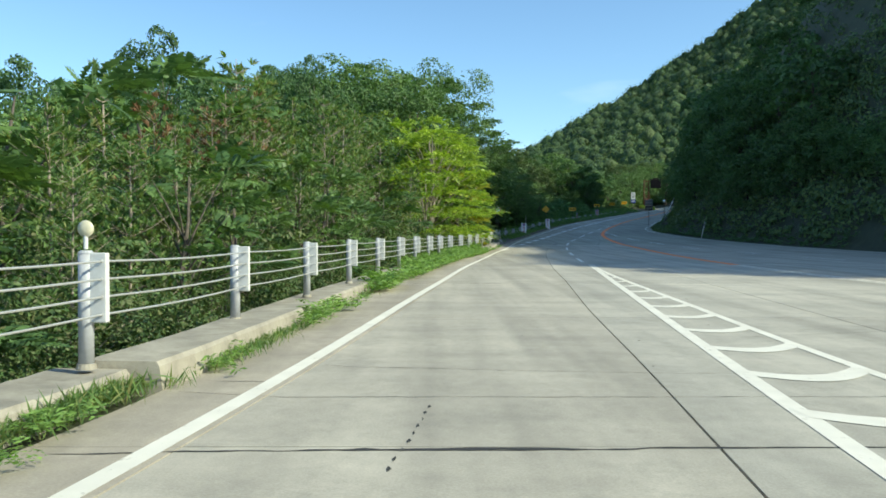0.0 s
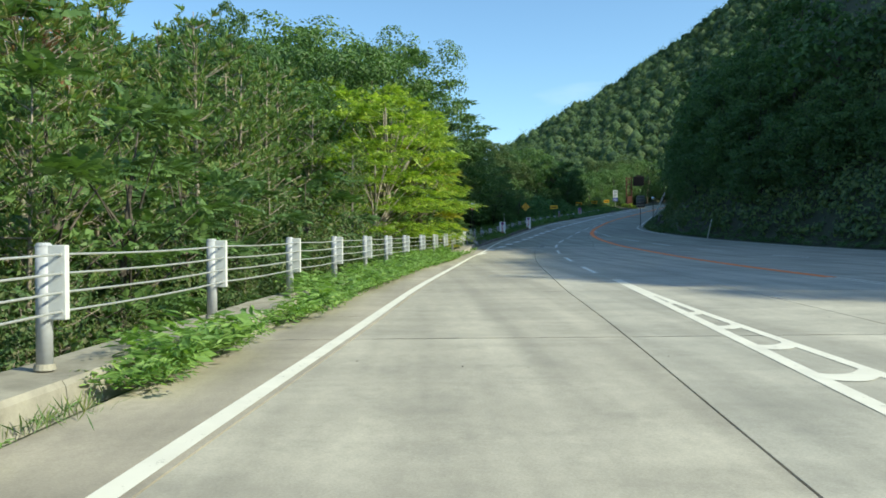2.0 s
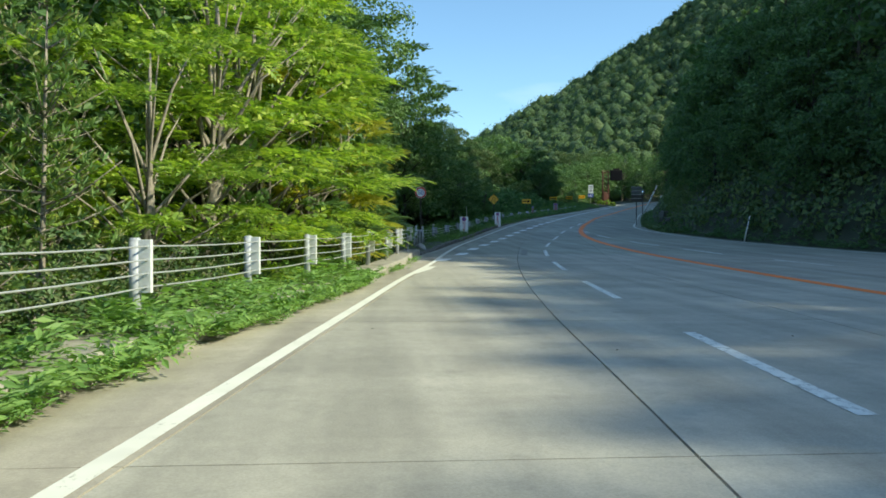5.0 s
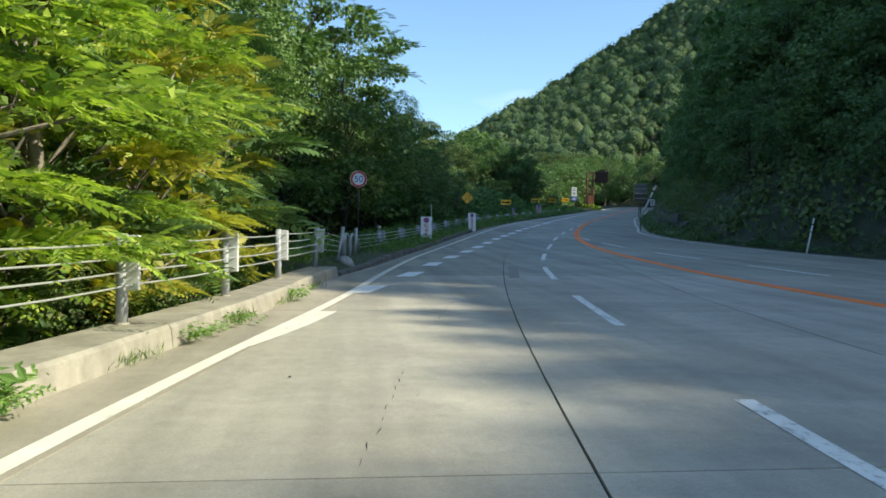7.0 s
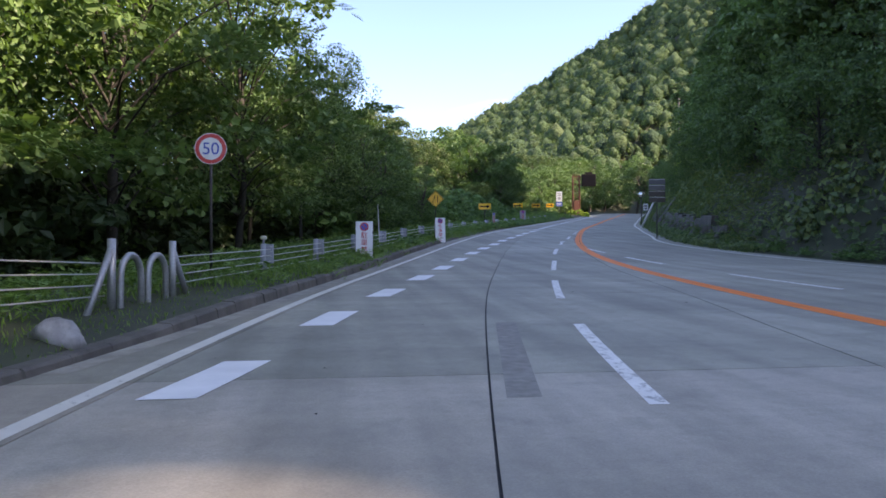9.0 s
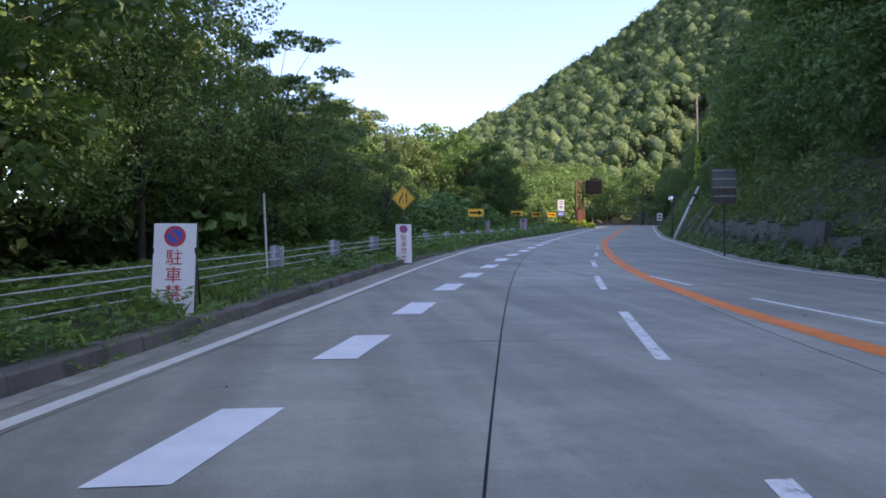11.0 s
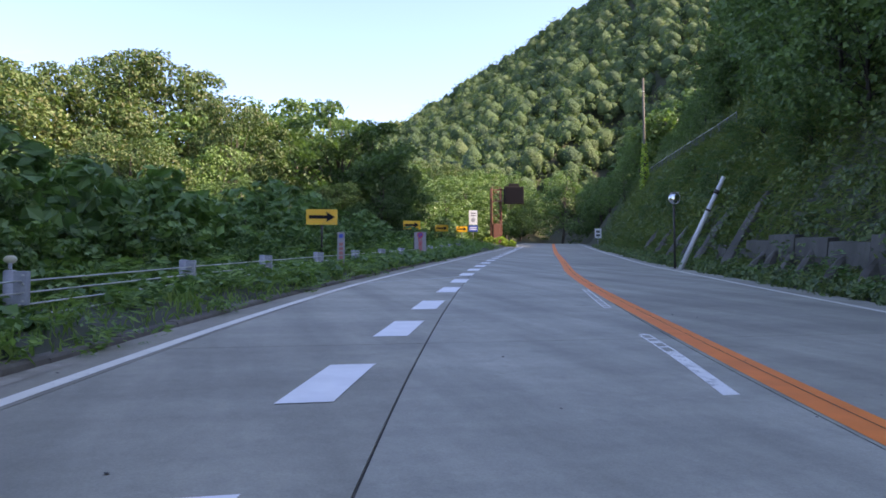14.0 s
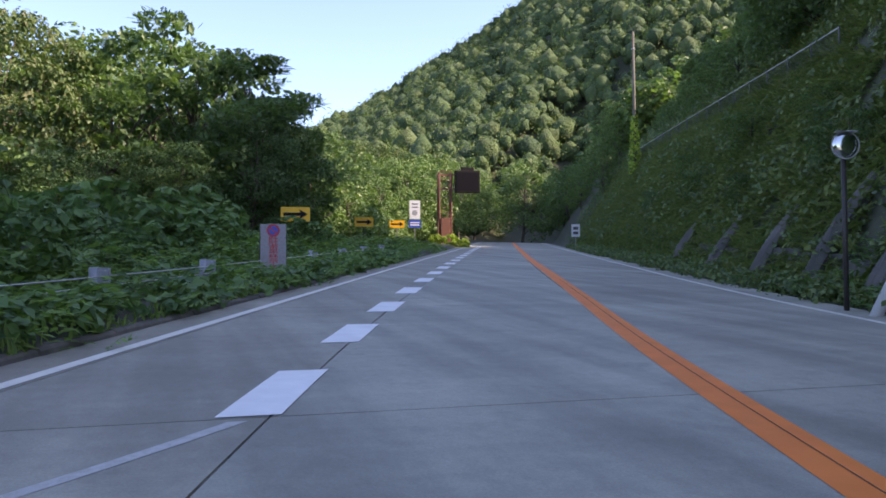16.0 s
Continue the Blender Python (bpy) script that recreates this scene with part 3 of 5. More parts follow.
# ---- ground ----
def smooth01(a, b, v):
    u = np.clip((np.asarray(v, float) - a) / (b - a), 0, 1)
    return u * u * (3 - 2 * u)


def hill_k(y):
    """How high the hill stands above its cut slope."""
    return np.interp(y, [-120, -40, -6, 0, 2.5, 8, 15, 18, 24, 29, 31, 35, 39, 41.5, 44, 48, 54, 64, 73, 93, 150, 180, 198, 230, 330],
                     [.5, .6, .8, .9, 1.17, 1.225, 1.215, 1.185, 1.185, 1.18, 1.10, 1.055, 1.12, 1.28, 1.29, 1.28, 1.31, 1.34, 1.3, 1.15, 1.1, .7, .4, .25, .3])


def ground_z(x, y):
    x, y = np.asarray(x, float), np.asarray(y, float)
    z0 = road_z(y)
    dl = foot_x(y) - x
    low = np.interp(dl, [0, .5, .9, 1.6, 7, 18, 60, 400], [-.05, -.05, -.15, -.7, -3.6, -5, -5.5, -4])
    verge = np.interp(dl, [0, .25, .5, 3.2, 5, 12, 30, 400], [-.05, .15, .22, .32, .1, -1.8, -3.5, -3])
    k = smooth01(66.5, 72, y)
    dr = x - right_x(y) - 1.0
    up = np.interp(dr, [0, .9, 1.5, 7.5], [-.05, .05, .5, 9.5]) + np.interp(dr, [7.5, 20, 45, 100, 220, 500], [0, 16.5, 34, 56, 80, 90]) * hill_k(y)
    # unseen rise added behind the near hill to shade the road's far end
    far = np.interp(dr, [28, 55, 100, 220, 500], [0, 26, 36, 30, 0]) * smooth01(185, 205, y) * (1 - smooth01(262, 285, y))
    up = up + far
    return z0 + np.where(dl > 0, low * (1 - k) + verge * k, np.where(dr > 0, up, -.06))


rows_y = np.concatenate([np.arange(-160, -20, 10), np.arange(-20, 250, 2.0), np.arange(250, 420, 10)])
offs_l = [0, .25, .5, .9, 1.6, 3.2, 5, 7, 10, 12, 18, 30, 60, 140, 400, 900]
offs_r = [0, .9, 1.5, 2.5, 4, 5.5, 7.5, 10, 13, 16, 20, 26, 33, 45, 60, 80, 100, 150, 220, 500, 900]
gv, gf = [], []
for y in rows_y:
    xs = [foot_x(y) - o for o in offs_l[::-1]] + [right_x(y) + 1.0 + o for o in offs_r]
    for x in xs:
        wob = noise.noise(Vector((float(x) * .12, float(y) * .12, 0))) if (x < foot_x(y) - 4 or x > right_x(y) + 13) else 0
        gv.append((float(x), float(y), float(ground_z(x, y)) + wob * 0.7))
cols = len(offs_l) + len(offs_r)
for i in range(len(rows_y) - 1):
    for j in range(cols - 1):
        a = i * cols + j
        gf.append((a, a + 1, a + cols + 1, a + cols))
ground = tagged(raw("ground", gv, gf, soil_mat, None, True), "dark soil and leaf litter of verge, slope and hillside", "ground", kind="structure")


# ---- road ----
def ribbon(name, xa, xb, y0, y1, dz, mat, parent, step=1.0, thick=0.0, gap=0.0):
    n = max(1, int(math.ceil((y1 - y0) / step)))
    ys = np.linspace(y0 + gap, y1 - gap, n + 1)
    a, b, z = xa(ys) + gap, xb(ys) - gap, road_z(ys) + dz
    v = [(p, y, q) for p, y, q in zip(a, ys, z)] + [(p, y, q) for p, y, q in zip(b, ys, z)]
    m = n + 1
    f = [(i, m + i, m + i + 1, i + 1) for i in range(n)]
    if thick:
        v += [(p, y, q - thick) for p, y, q in v]
        k = 2 * m
        f += [(i, i + 1, k + i + 1, k + i) for i in range(n)] + [(m + i + 1, m + i, k + m + i, k + m + i + 1) for i in range(n)]
        f += [(m, 0, k, k + m), (n, m + n, k + m + n, k + n)]
    return raw(name, [tuple(map(float, p)) for p in v], f, mat, parent)


def shifted(fn, dx):
    return lambda y: fn(y) + dx


road = tagged(ribbon("road", foot_x, shifted(right_x, 1.0), -60, 330, -0.02, joint_mat, None, 2.0),
              "dark joint filler bed under the concrete carriageway slabs", "road", kind="structure")
CROSS = [-60, -40, -30, -21, -12, -4, 5.4, 14, 22.9, 31, 38.5, 46, 53.1, 62, 71, 80, 89.3, 97.9, 107, 117, 125, 133.5, 142, 151, 160, 170, 180, 192,
         206, 222, 240, 330]
edges = [foot_x, shifted(left_x, .15), joint_x, jointr_x, orange_x, shifted(right_x, 1.0)]
for k in range(5):
    for y0, y1 in zip(CROSS[:-1], CROSS[1:]):
        # past y = 70, where the hill shades the road, slabs take the darkened copies
        kinds = (shade_shoulder, shade_lane, shade_slab, shade_slab, shade_lane) if y0 > 70 else (shoulder_mat, lane_mat, slab_mat, slab_mat, lane_mat)
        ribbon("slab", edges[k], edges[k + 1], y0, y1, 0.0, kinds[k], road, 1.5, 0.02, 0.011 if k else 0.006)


def centred(fn, w):
    return lambda y: fn(y) - w / 2, lambda y: fn(y) + w / 2


def line(name, fn, w, y0, y1, mat, label):
    ob = ribbon(name, *centred(fn, w), y0, y1, 0.005, mat, road, 1.0)
    return tagged(ob, label)


line("edge_line", left_x, 0.17, -40, 240, white_line, "white edge line")
line("edge_line", right_x, 0.17, -40, 240, white_line, "white edge line")
line("centre_line", orange_x, 0.42, 36, 240, orange_line, "orange centre line")
line("centre_line", shifted(orange_x, -.14), 0.13, -40, 36, white_line, "white centre line")
line("centre_line", shifted(orange_x, .14), 0.13, -40, 36, white_line, "white centre line")
rng_dash = random.Random(8)
for y0, y1 in [(39.5, 44.5), (49.9, 55), (60, 64.9), (69.5, 74.8), (78.8, 83.6), (87.7, 92.5), (97, 101.3), (105.7, 110), (113.2, 117.4), (121.5, 126.7)]:
    if y0 < 104:
        ribbon("lane_dash", *centred(dash_x, 0.17), y0, y1, 0.005, worn_line, road, 1.0)
        continue
    # paint rubbed away inside its outline
    keep = {105.7: .62, 113.2: .6, 121.5: .0}[y0]
    ym = y0 + (y1 - y0) * keep
    if keep:
        ribbon("lane_dash", *centred(dash_x, 0.17), y0, ym, 0.005, worn_line, road, 1.0)
    for dx in (-.075, .075):
        ribbon("dash_edge", *centred(shifted(dash_x, dx), 0.03), ym, y1, 0.005, worn_line, road, 1.0)
    n = int((y1 - ym) / .42)
    for k in range(n + 1):
        yb = ym + (y1 - ym - .07) * k / n
        ribbon("dash_rung", *centred(dash_x, 0.12), yb, yb + rng_dash.uniform(.05, .2), 0.0052, worn_line, road, 1.0)
for y0, y1 in [(32, 37), (42, 47), (52.5, 56.5), (62.5, 66.5), (71.5, 76.5), (80.3, 85.5), (90.5, 94.7), (98, 101.5)]:
    fo = curve([(30, 21.2), (47, 20.6), (56, 20.2), (66, 19.5), (75, 19.4), (85, 19.3), (95, 19.6), (101, 20.1)])
    ribbon("lane_dash", *centred(fo, 0.15), y0, y1, 0.005, worn_line, road, 1.0)
BLOCKS = [67.2, 72.05, 76.9, 81.4, 85.8, 90, 94.35, 98.85, 102.8, 107.0, 111.3, 115.45, 119.6, 123.45, 127.7, 131.5, 135.42, 139.2, 142.9] + \
    [142.9 + 4.0 * i for i in range(1, 16)]
for y in BLOCKS:
    ribbon("lane_block", shifted(block_x, -.47), shifted(block_x, .01), y - 1.88, y, 0.008, block_line, road, 0.7)
# the first block runs into the edge line
ribbon("lane_block", shifted(left_x, .06), curve([(58.1, 4.17), (59.2, 4.48), (60.5, 4.80), (61.85, 5.06)]), 58.1, 61.85, 0.008, white_line, road, 0.5)
# hatched island
zl = curve([(-30, -1.75), (0, 2.02), (9.65, 3.25), (17.6, 4.22), (35.5, 6.42)])
zr = curve([(-30, 5.0), (0, 4.15), (8.66, 4.45), (15, 4.85), (31, 6.0), (35.5, 6.5)])
line("hatch_edge", zl, 0.17, -30, 35.5, white_line, "white hatched island edge")
line("hatch_edge", zr, 0.15, -30, 35.5, white_line, "white hatched island edge")
for i in range(24):
    y = -5.3 + i * 1.93
    if y > 33:
        break
    xa, xb = float(zl(y)), float(zr(y))
    w = xb - xa
    v, f = [], []
    for k in range(9):
        u = k / 8
        x = xa + w * u
        yy = y - 0.55 * math.sin(math.pi * u) * min(w, 1.6) * 0.6 + 0.2 * u
        v += [(x, yy, float(road_z(yy)) + .007), (x, yy + 0.38, float(road_z(yy + .38)) + .007)]
    f = [(2 * k, 2 * k + 2, 2 * k + 3, 2 * k + 1) for k in range(8)]
    raw("hatch_bar", v, f, white_line, road)

# cracks, patches and litter on the carriageway
rng = np.random.default_rng(77)
tar_mat = paint("dark_asphalt_patch", (0.30, 0.29, 0.26), 0.9, 0, 0.25, 2, (0.38, 0.365, 0.32), 0.9)


def crack(points, width):
    """A jagged thin opening along points in plan."""
    P = []
    for (xa, ya), (xb, yb) in zip(points[:-1], points[1:]):
        n = max(2, int(math.hypot(xb - xa, yb - ya) / .12))
        P += [(xa + (xb - xa) * i / n, ya + (yb - ya) * i / n) for i in range(n)]
    P.append(points[-1])
    v, f = [], []
    drift = 0.0
    for i, (x, y) in enumerate(P):
        drift = drift * .8 + rng.normal(0, .008)
        w = width * rng.uniform(.25, 1.25) if i not in (0, len(P) - 1) else .001
        across = abs(points[-1][0] - points[0][0]) > abs(points[-1][1] - points[0][1])
        for s_ in (-1, 1):
            q = (x, y + drift + s_ * w / 2) if across else (x + drift + s_ * w / 2, y)
            v.append((q[0], q[1], float(road_z(q[1])) + .003))
    f = [(2 * i, 2 * i + 2, 2 * i + 3, 2 * i + 1) for i in range(len(P) - 1)]
    return raw("crack", v, f, joint_mat, road)


crack([(-2.55, 5.2), (-1.2, 5.3), (1.0, 5.33), (4.2, 5.42), (7.5, 5.5)], .035)
crack([(-1.0, 5.28), (.2, 5.34), (1.1, 5.33)], .06)
crack([(-2.4, 7.35), (-1.5, 7.13), (2.0, 7.1), (6.8, 7.2)], .014)
crack([(-1.3, 8.9), (-1.0, 8.75), (2.2, 8.35), (6.0, 8.3)], .012)
crack([(-2.3, 7.9), (-1.6, 7.85)], .02)
crack([(4.3, 11.4), (6.9, 12.0), (9.5, 12.6)], .014)
for k in range(9):
    crack([(-.33 + .026 * k, 4.8 + .23 * k), (-.32 + .026 * k, 4.93 + .23 * k)], .03)
    crack([(5.38 + .05 * k, 53.3 + .37 * k), (5.4 + .05 * k, 53.5 + .37 * k)], .012)
    crack([(6.53 + .05 * k, 60.4 + .28 * k), (6.55 + .05 * k, 60.55 + .28 * k)], .014)
crack([(-.9, 22.9), (3.4, 22.9), (5.6, 22.95), (9, 22.9)], .02)
crack([(-.6, 25.7), (.2, 25.75)], .02)
crack([(12.6, 89.4), (13.5, 89.35)], .02)
crack([(15.2, 101.9), (16.5, 101.7)], .014)
for (xa, ya, xb, yb, w) in [(9.55, 69.9, 10.5, 75.1, .3)]:
    fn = curve([(ya - 1, xa - (xb - xa) / (yb - ya)), (ya, xa), (yb, xb), (yb + 1, xb + (xb - xa) / (yb - ya))])
    ribbon("road_patch", *centred(fn, w), ya, yb, 0.003, tar_mat, road, .5)
faint_line = road_paint("worn_away_paint", (0.52, 0.52, 0.50), (0.38, 0.38, 0.345), 0.9)
fn = curve([(129.2, 21.7), (130.0, 22.4), (130.8, 23.35), (131.8, 24.6), (132.7, 25.45), (133.4, 26.05)])
ribbon("old_line", *centred(fn, .14), 129.3, 133.4, 0.003, faint_line, road, .5)
ribbon("line_crack", *centred(shifted(orange_x, .05), .012), 103, 150, 0.008, joint_mat, road, 1.0)
bits = []
for i in range(70):
    y = rng.uniform(3, 125)
    x = float(left_x(y)) + rng.uniform(-.6, 9)
    r = rng.uniform(.008, .026)
    bits.append((x, y, r))
for x, y, r in bits:
    z = float(road_z(y))
    a = rng.uniform(0, 6.28)
    v = [(x + r * math.cos(a + k * 1.7), y + r * 1.3 * math.sin(a + k * 1.7), z + .004 + r * .25 * (k % 2)) for k in range(4)] + [(x, y, z + r * .7)]
    tagged(raw("road_debris", v, [(0, 1, 4), (1, 2, 4), (2, 3, 4), (3, 0, 4)], joint_mat), "small dark bit of leaf litter on the road", "debris", "road litter")

# ---- parapet wall and kerb ----
WALL_END = 70.3
y = -30.0
wall = tagged(new("retaining_wall"), "weathered cast concrete kerb wall under the guard cable", "wall", kind="structure")
rng = np.random.default_rng(5)
while y < WALL_END - 0.5:
    y1 = min(y + 6.0, WALL_END)
    y1 = next((c for c in (7.4, 12.9, 27.4, 34.0) if y < c < y1), y1)
    n = 6
    v, f = [], []
    back = .26 if y < 7.3 else .16 if 12.8 < y < 27 else .08 if 27 < y < 33.5 else 0
    for yy in np.linspace(y + .006, y1 - .006, n + 1):
        x, z = float(foot_x(yy)) - back, float(road_z(yy)) - back * .25
        for dx, dz in ((.02, -.1), (-.02, .22), (-.05, .265), (-.70, .275), (-.75, .24), (-.8, -1.2)):
            v.append((x + dx + rng.normal(0, .004), yy, z + dz + rng.normal(0, .003)))
    for i in range(n):
        for k in range(5):
            a = i * 6 + k
            f.append((a, a + 1, a + 7, a + 6))
    f += [tuple(range(5, -1, -1)), tuple(range(n * 6, n * 6 + 6))]
    raw("wall_segment", v, f, wall_mat, wall)
    y = y1
kerb = tagged(new("kerb"), "low dark weathered stone kerb along the verge", "kerb", kind="structure")
y = 70.5
while y < 150:
    y1 = y + .8
    v, f = [], []
    jut, drop = rng.normal(0, .008), rng.normal(0, .008)
    for yy in np.linspace(y + .007, y1 - .007, 4):
        x, z = float(foot_x(yy)), float(road_z(yy))
        j = jut
        hk = .19 - .12 * float(smooth01(105, 118, yy)) - .1 * float(smooth01(78, 72, yy))
        for dx, dz in ((.03, -.05), (.0, hk - .03), (-.03, hk), (-.2, hk + .01), (-.22, -.1)):
            v.append((x + dx + j, yy, z + dz + drop))
        v.append((x - .19, yy, z + .02))
    v = [p for i, p in enumerate(v) if i % 6 != 5]
    for i in range(3):
        for k in range(4):
            a = i * 5 + k
            f.append((a, a + 1, a + 6, a + 5))
    f += [tuple(range(4, -1, -1)), tuple(range(15, 20))]
    raw("kerb_stone", v, f, kerb_mat, kerb)
    y = y1

tagged(ribbon("gutter_strip", shifted(foot_x, .03), shifted(foot_x, .3), 71.5, 116, 0.006, wall_mat, kerb, 1.0), "pale worn gutter strip")

# ---- far mountain ----
ridge = curve([(-30, 4), (-5, 8), (3, 30), (5.6, 48), (8.5, 63), (12, 80), (15.3, 98), (18, 113), (21, 130), (26, 158), (32, 170), (60, 180)])


def mountain_z(az, r):
    h = ridge(az)
    up = np.interp(r, [250, 290, 350, 420, 500, 560, 900], [9, 16, 38, 68, 100, 101, 60]) / 100.0
    return h * up


def cut_for_road(px, py, z):
    """The mountain's foot opens where the road runs into it and closes behind the last bend."""
    away = max(float(left_x(py)) - px, px - float(right_x(py)), 0)
    return min(z, float(road_z(py)) - 1.2 + max(0, away - 4) * .9 + max(0, py - 298) * 1.0)


mv, mf = [], []
azs, rs = np.linspace(-30, 60, 140), [250, 260, 270, 280, 290, 305, 320, 350, 385, 420, 460, 500, 530, 600, 900]
for az in azs:
    for r in rs:
        z = float(mountain_z(az, r)) + (noise.noise(Vector((az * .35, r * .02, 0))) * 5 if 270 < r < 480 else 0)
        px, py = r * math.sin(radians(az)), r * math.cos(radians(az))
        mv.append((px, py, cut_for_road(px, py, z) - (4 if r < 260 else 0)))
for i in range(len(azs) - 1):
    for j in range(len(rs) - 1):
        a = i * len(rs) + j
        mf.append((a, a + len(rs), a + len(rs) + 1, a + 1))
mountain = tagged(raw("mountain", mv, mf, soil_mat, None, True), "steep wooded mountain beyond the bend", "mountain", kind="structure")
rng = np.random.default_rng(11)
ball = bmesh.new()
bmesh.ops.create_icosphere(ball, subdivisions=1, radius=1.0)
ball_v = np.array([tuple(p.co) for p in ball.verts])
ball_f = np.array([[p.index for p in q.verts] for q in ball.faces])
ball.free()
N = 8200
az = rng.uniform(-2, 38, N)
rr = np.sqrt(rng.uniform(262**2, 515**2, N))
cz = mountain_z(az, rr)
bv, bf, cen, out, siz = [], [], [], [], []
for i, (a, r, z) in enumerate(zip(az, rr, cz)):
    px, py = r * math.sin(radians(a)), r * math.cos(radians(a))
    if py < 306 and float(left_x(py)) - 7 < px < float(right_x(py)) + 9:
        continue
    z = cut_for_road(px, py, z)
    rad = rng.uniform(1.5, 2.7) if rng.random() < .75 else rng.uniform(2.7, 4.2)
    tall = rng.uniform(.95, 1.35)
    p = np.array([r * math.sin(radians(a)), r * math.cos(radians(a)), z + rad * .9])
    w = .9 + rng.normal(0, .16, (len(ball_v), 1))
    bv.append(p + ball_v * w * .93 * rad * np.array([1, 1, tall]))
    bf.append(ball_f + (len(bv) - 1) * len(ball_v))
    n = int(40 * (rad / 2.8) ** 1.3)
    d = rng.normal(0, 1, (n, 3))
    d[:, 2] = np.abs(d[:, 2]) - 0.35
    d /= np.linalg.norm(d, axis=1)[:, None]
    lump = 1 + .3 * np.sin(d[:, :1] * 5 + a * 9) * np.sin(d[:, 1:2] * 5 + r) + rng.normal(0, .1, (n, 1))
    cen.append(p + d * rad * lump * np.array([1, 1, tall]))
    out.append(d)
    siz.append(rng.uniform(.4, .85, n))
tagged(raw("mountain_wood", np.concatenate(bv), np.concatenate(bf), LEAF["crown"], None, True), "dense green broadleaf wood covering the far mountain", "forest", kind="stuff")
v, f = skin_cloud(rng, np.concatenate(cen), np.concatenate(out), np.concatenate(siz))
tagged(raw("mountain_sprays", v, f, LEAF["far"]), "leaf sprays on the crowns of the far wood", "forest", kind="stuff")

# ---- hillside growth ----
rng = np.random.default_rng(21)
cen, way, siz = [], [], []


def clump_on(x, y, rad, n, leaf, lift=0.3):
    z = float(ground_z(x, y))
    d = rng.normal(0, 1, (n, 3))
    d /= np.linalg.norm(d, axis=1)[:, None]
    cen.append(np.array([x, y, z + lift * rad]) + d * rad * np.array([.9, 1.1, .8]) * rng.random((n, 1)) ** .4)
    way.append(d + np.array([-.35, -.1, .25]))
    siz.append(leaf * rng.uniform(.6, 1.4, n))


for i in range(6200):
    y = rng.uniform(20, 215)
    d = rng.uniform(1.6, 14) if i % 3 else rng.uniform(8, 34)
    if 98 < y < 205 and d < 6.2 and (rng.random() < .35 or noise.noise(Vector((d * .4, y * .22, 4))) < (-.25 if y > 132 else -.5)):
        continue
    if 150 < y < 197 and 6.3 < d < 7.4:
        continue
    if y > 98 and d < 9:
        clump_on(float(right_x(y)) + 1 + d, y, rng.uniform(.4, 1.1), 60, 0.18, .15)
    else:
        clump_on(float(right_x(y)) + 1 + d, y, rng.uniform(.6, 1.5), 42, 0.33)
for i in range(900):      # weeds along the foot of the slope and the bare bank at the road's far end
    y = rng.uniform(98, 200)
    clump_on(float(right_x(y)) + rng.uniform(.75, 2.2), y, rng.uniform(.2, .45), 26, 0.15, .5)
v, f = skin_cloud(rng, np.concatenate(cen), np.concatenate(way), np.concatenate(siz), .7, .45)
tagged(raw("hillside_vines", v, f, LEAF["vine"]), "dark green vines and scrub hanging over the steep hillside", "undergrowth", kind="stuff")

# ---- trees ----
stand = Stand()
stand.add("oak", make_tree(1, 12, 4.2, 1.0, 24, 8, 36, 0.28, LEAF["mid"], label="tall broadleaf tree with a dense green crown", group="roadside trees", inner=.3), 12)
stand.add("dark", make_tree(2, 13, 4.0, 1.2, 24, 8, 34, 0.29, LEAF["deep"], label="tall dark green broadleaf tree in deep leaf", group="roadside trees", inner=.3), 13)
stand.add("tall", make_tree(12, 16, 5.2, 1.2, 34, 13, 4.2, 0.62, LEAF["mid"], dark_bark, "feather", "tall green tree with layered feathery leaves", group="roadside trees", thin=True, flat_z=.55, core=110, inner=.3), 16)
stand.add("wood", make_tree(13, 13, 4.6, 0.6, 32, 10, 52, 0.21, LEAF["deep"], label="broad dark green tree with a dense crown down to the ground", group="roadside trees", core=40, inner=.26), 13)
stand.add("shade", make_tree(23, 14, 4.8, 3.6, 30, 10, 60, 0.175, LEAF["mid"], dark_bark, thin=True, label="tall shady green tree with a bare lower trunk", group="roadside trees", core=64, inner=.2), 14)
stand.add("tall_mid", make_tree(14, 14, 4.6, 1.0, 28, 9, 44, 0.25, LEAF["mid"], label="broad green tree with a dense uneven crown", group="roadside trees", inner=.3), 14)
stand.add("olive", make_tree(15, 14, 4.8, 1.0, 34, 10, 46, 0.26, LEAF["olive"], label="rounded olive-green broadleaf tree with a sunlit crown", group="roadside trees", inner=.3), 14)
stand.add("plume", make_tree(18, 11, 5.0, 0.8, 32, 13, 5.0, 0.54, LEAF["deep"], None, "feather", "spreading green tree with long feathery leaves", group="roadside trees", flat_z=.55, core=110, inner=.3), 11)
stand.add("round", make_tree(3, 9, 3.8, 0.5, 20, 8, 34, 0.26, LEAF["mid"], label="spreading green broadleaf tree", group="roadside trees", inner=.28), 9)
stand.add("robinia", make_tree(4, 9, 3.0, 0.5, 30, 13, 6.0, 0.41, LEAF["bright"], pale_bark, "feather", "yellow-green tree with drooping feathery leaves", group="roadside trees", flat_z=.32, core=50, inner=.13, pairs=8), 9)
stand.add("gold", make_tree(5, 7, 2.2, 0.8, 18, 10, 4, 0.46, LEAF["gold"], pale_bark, "feather", "small tree with golden yellow-green feathery leaves", group="roadside trees", flat_z=.5, core=30, inner=.15, pairs=9), 7)
stand.add("pine", make_pine(6, 8, 1.7, "young pine with a pale stem and upturned needle tufts"), 8)
stand.add("pine_brown", make_pine(16, 8, 1.5, "thin young pine with a dead brown top", True), 8)
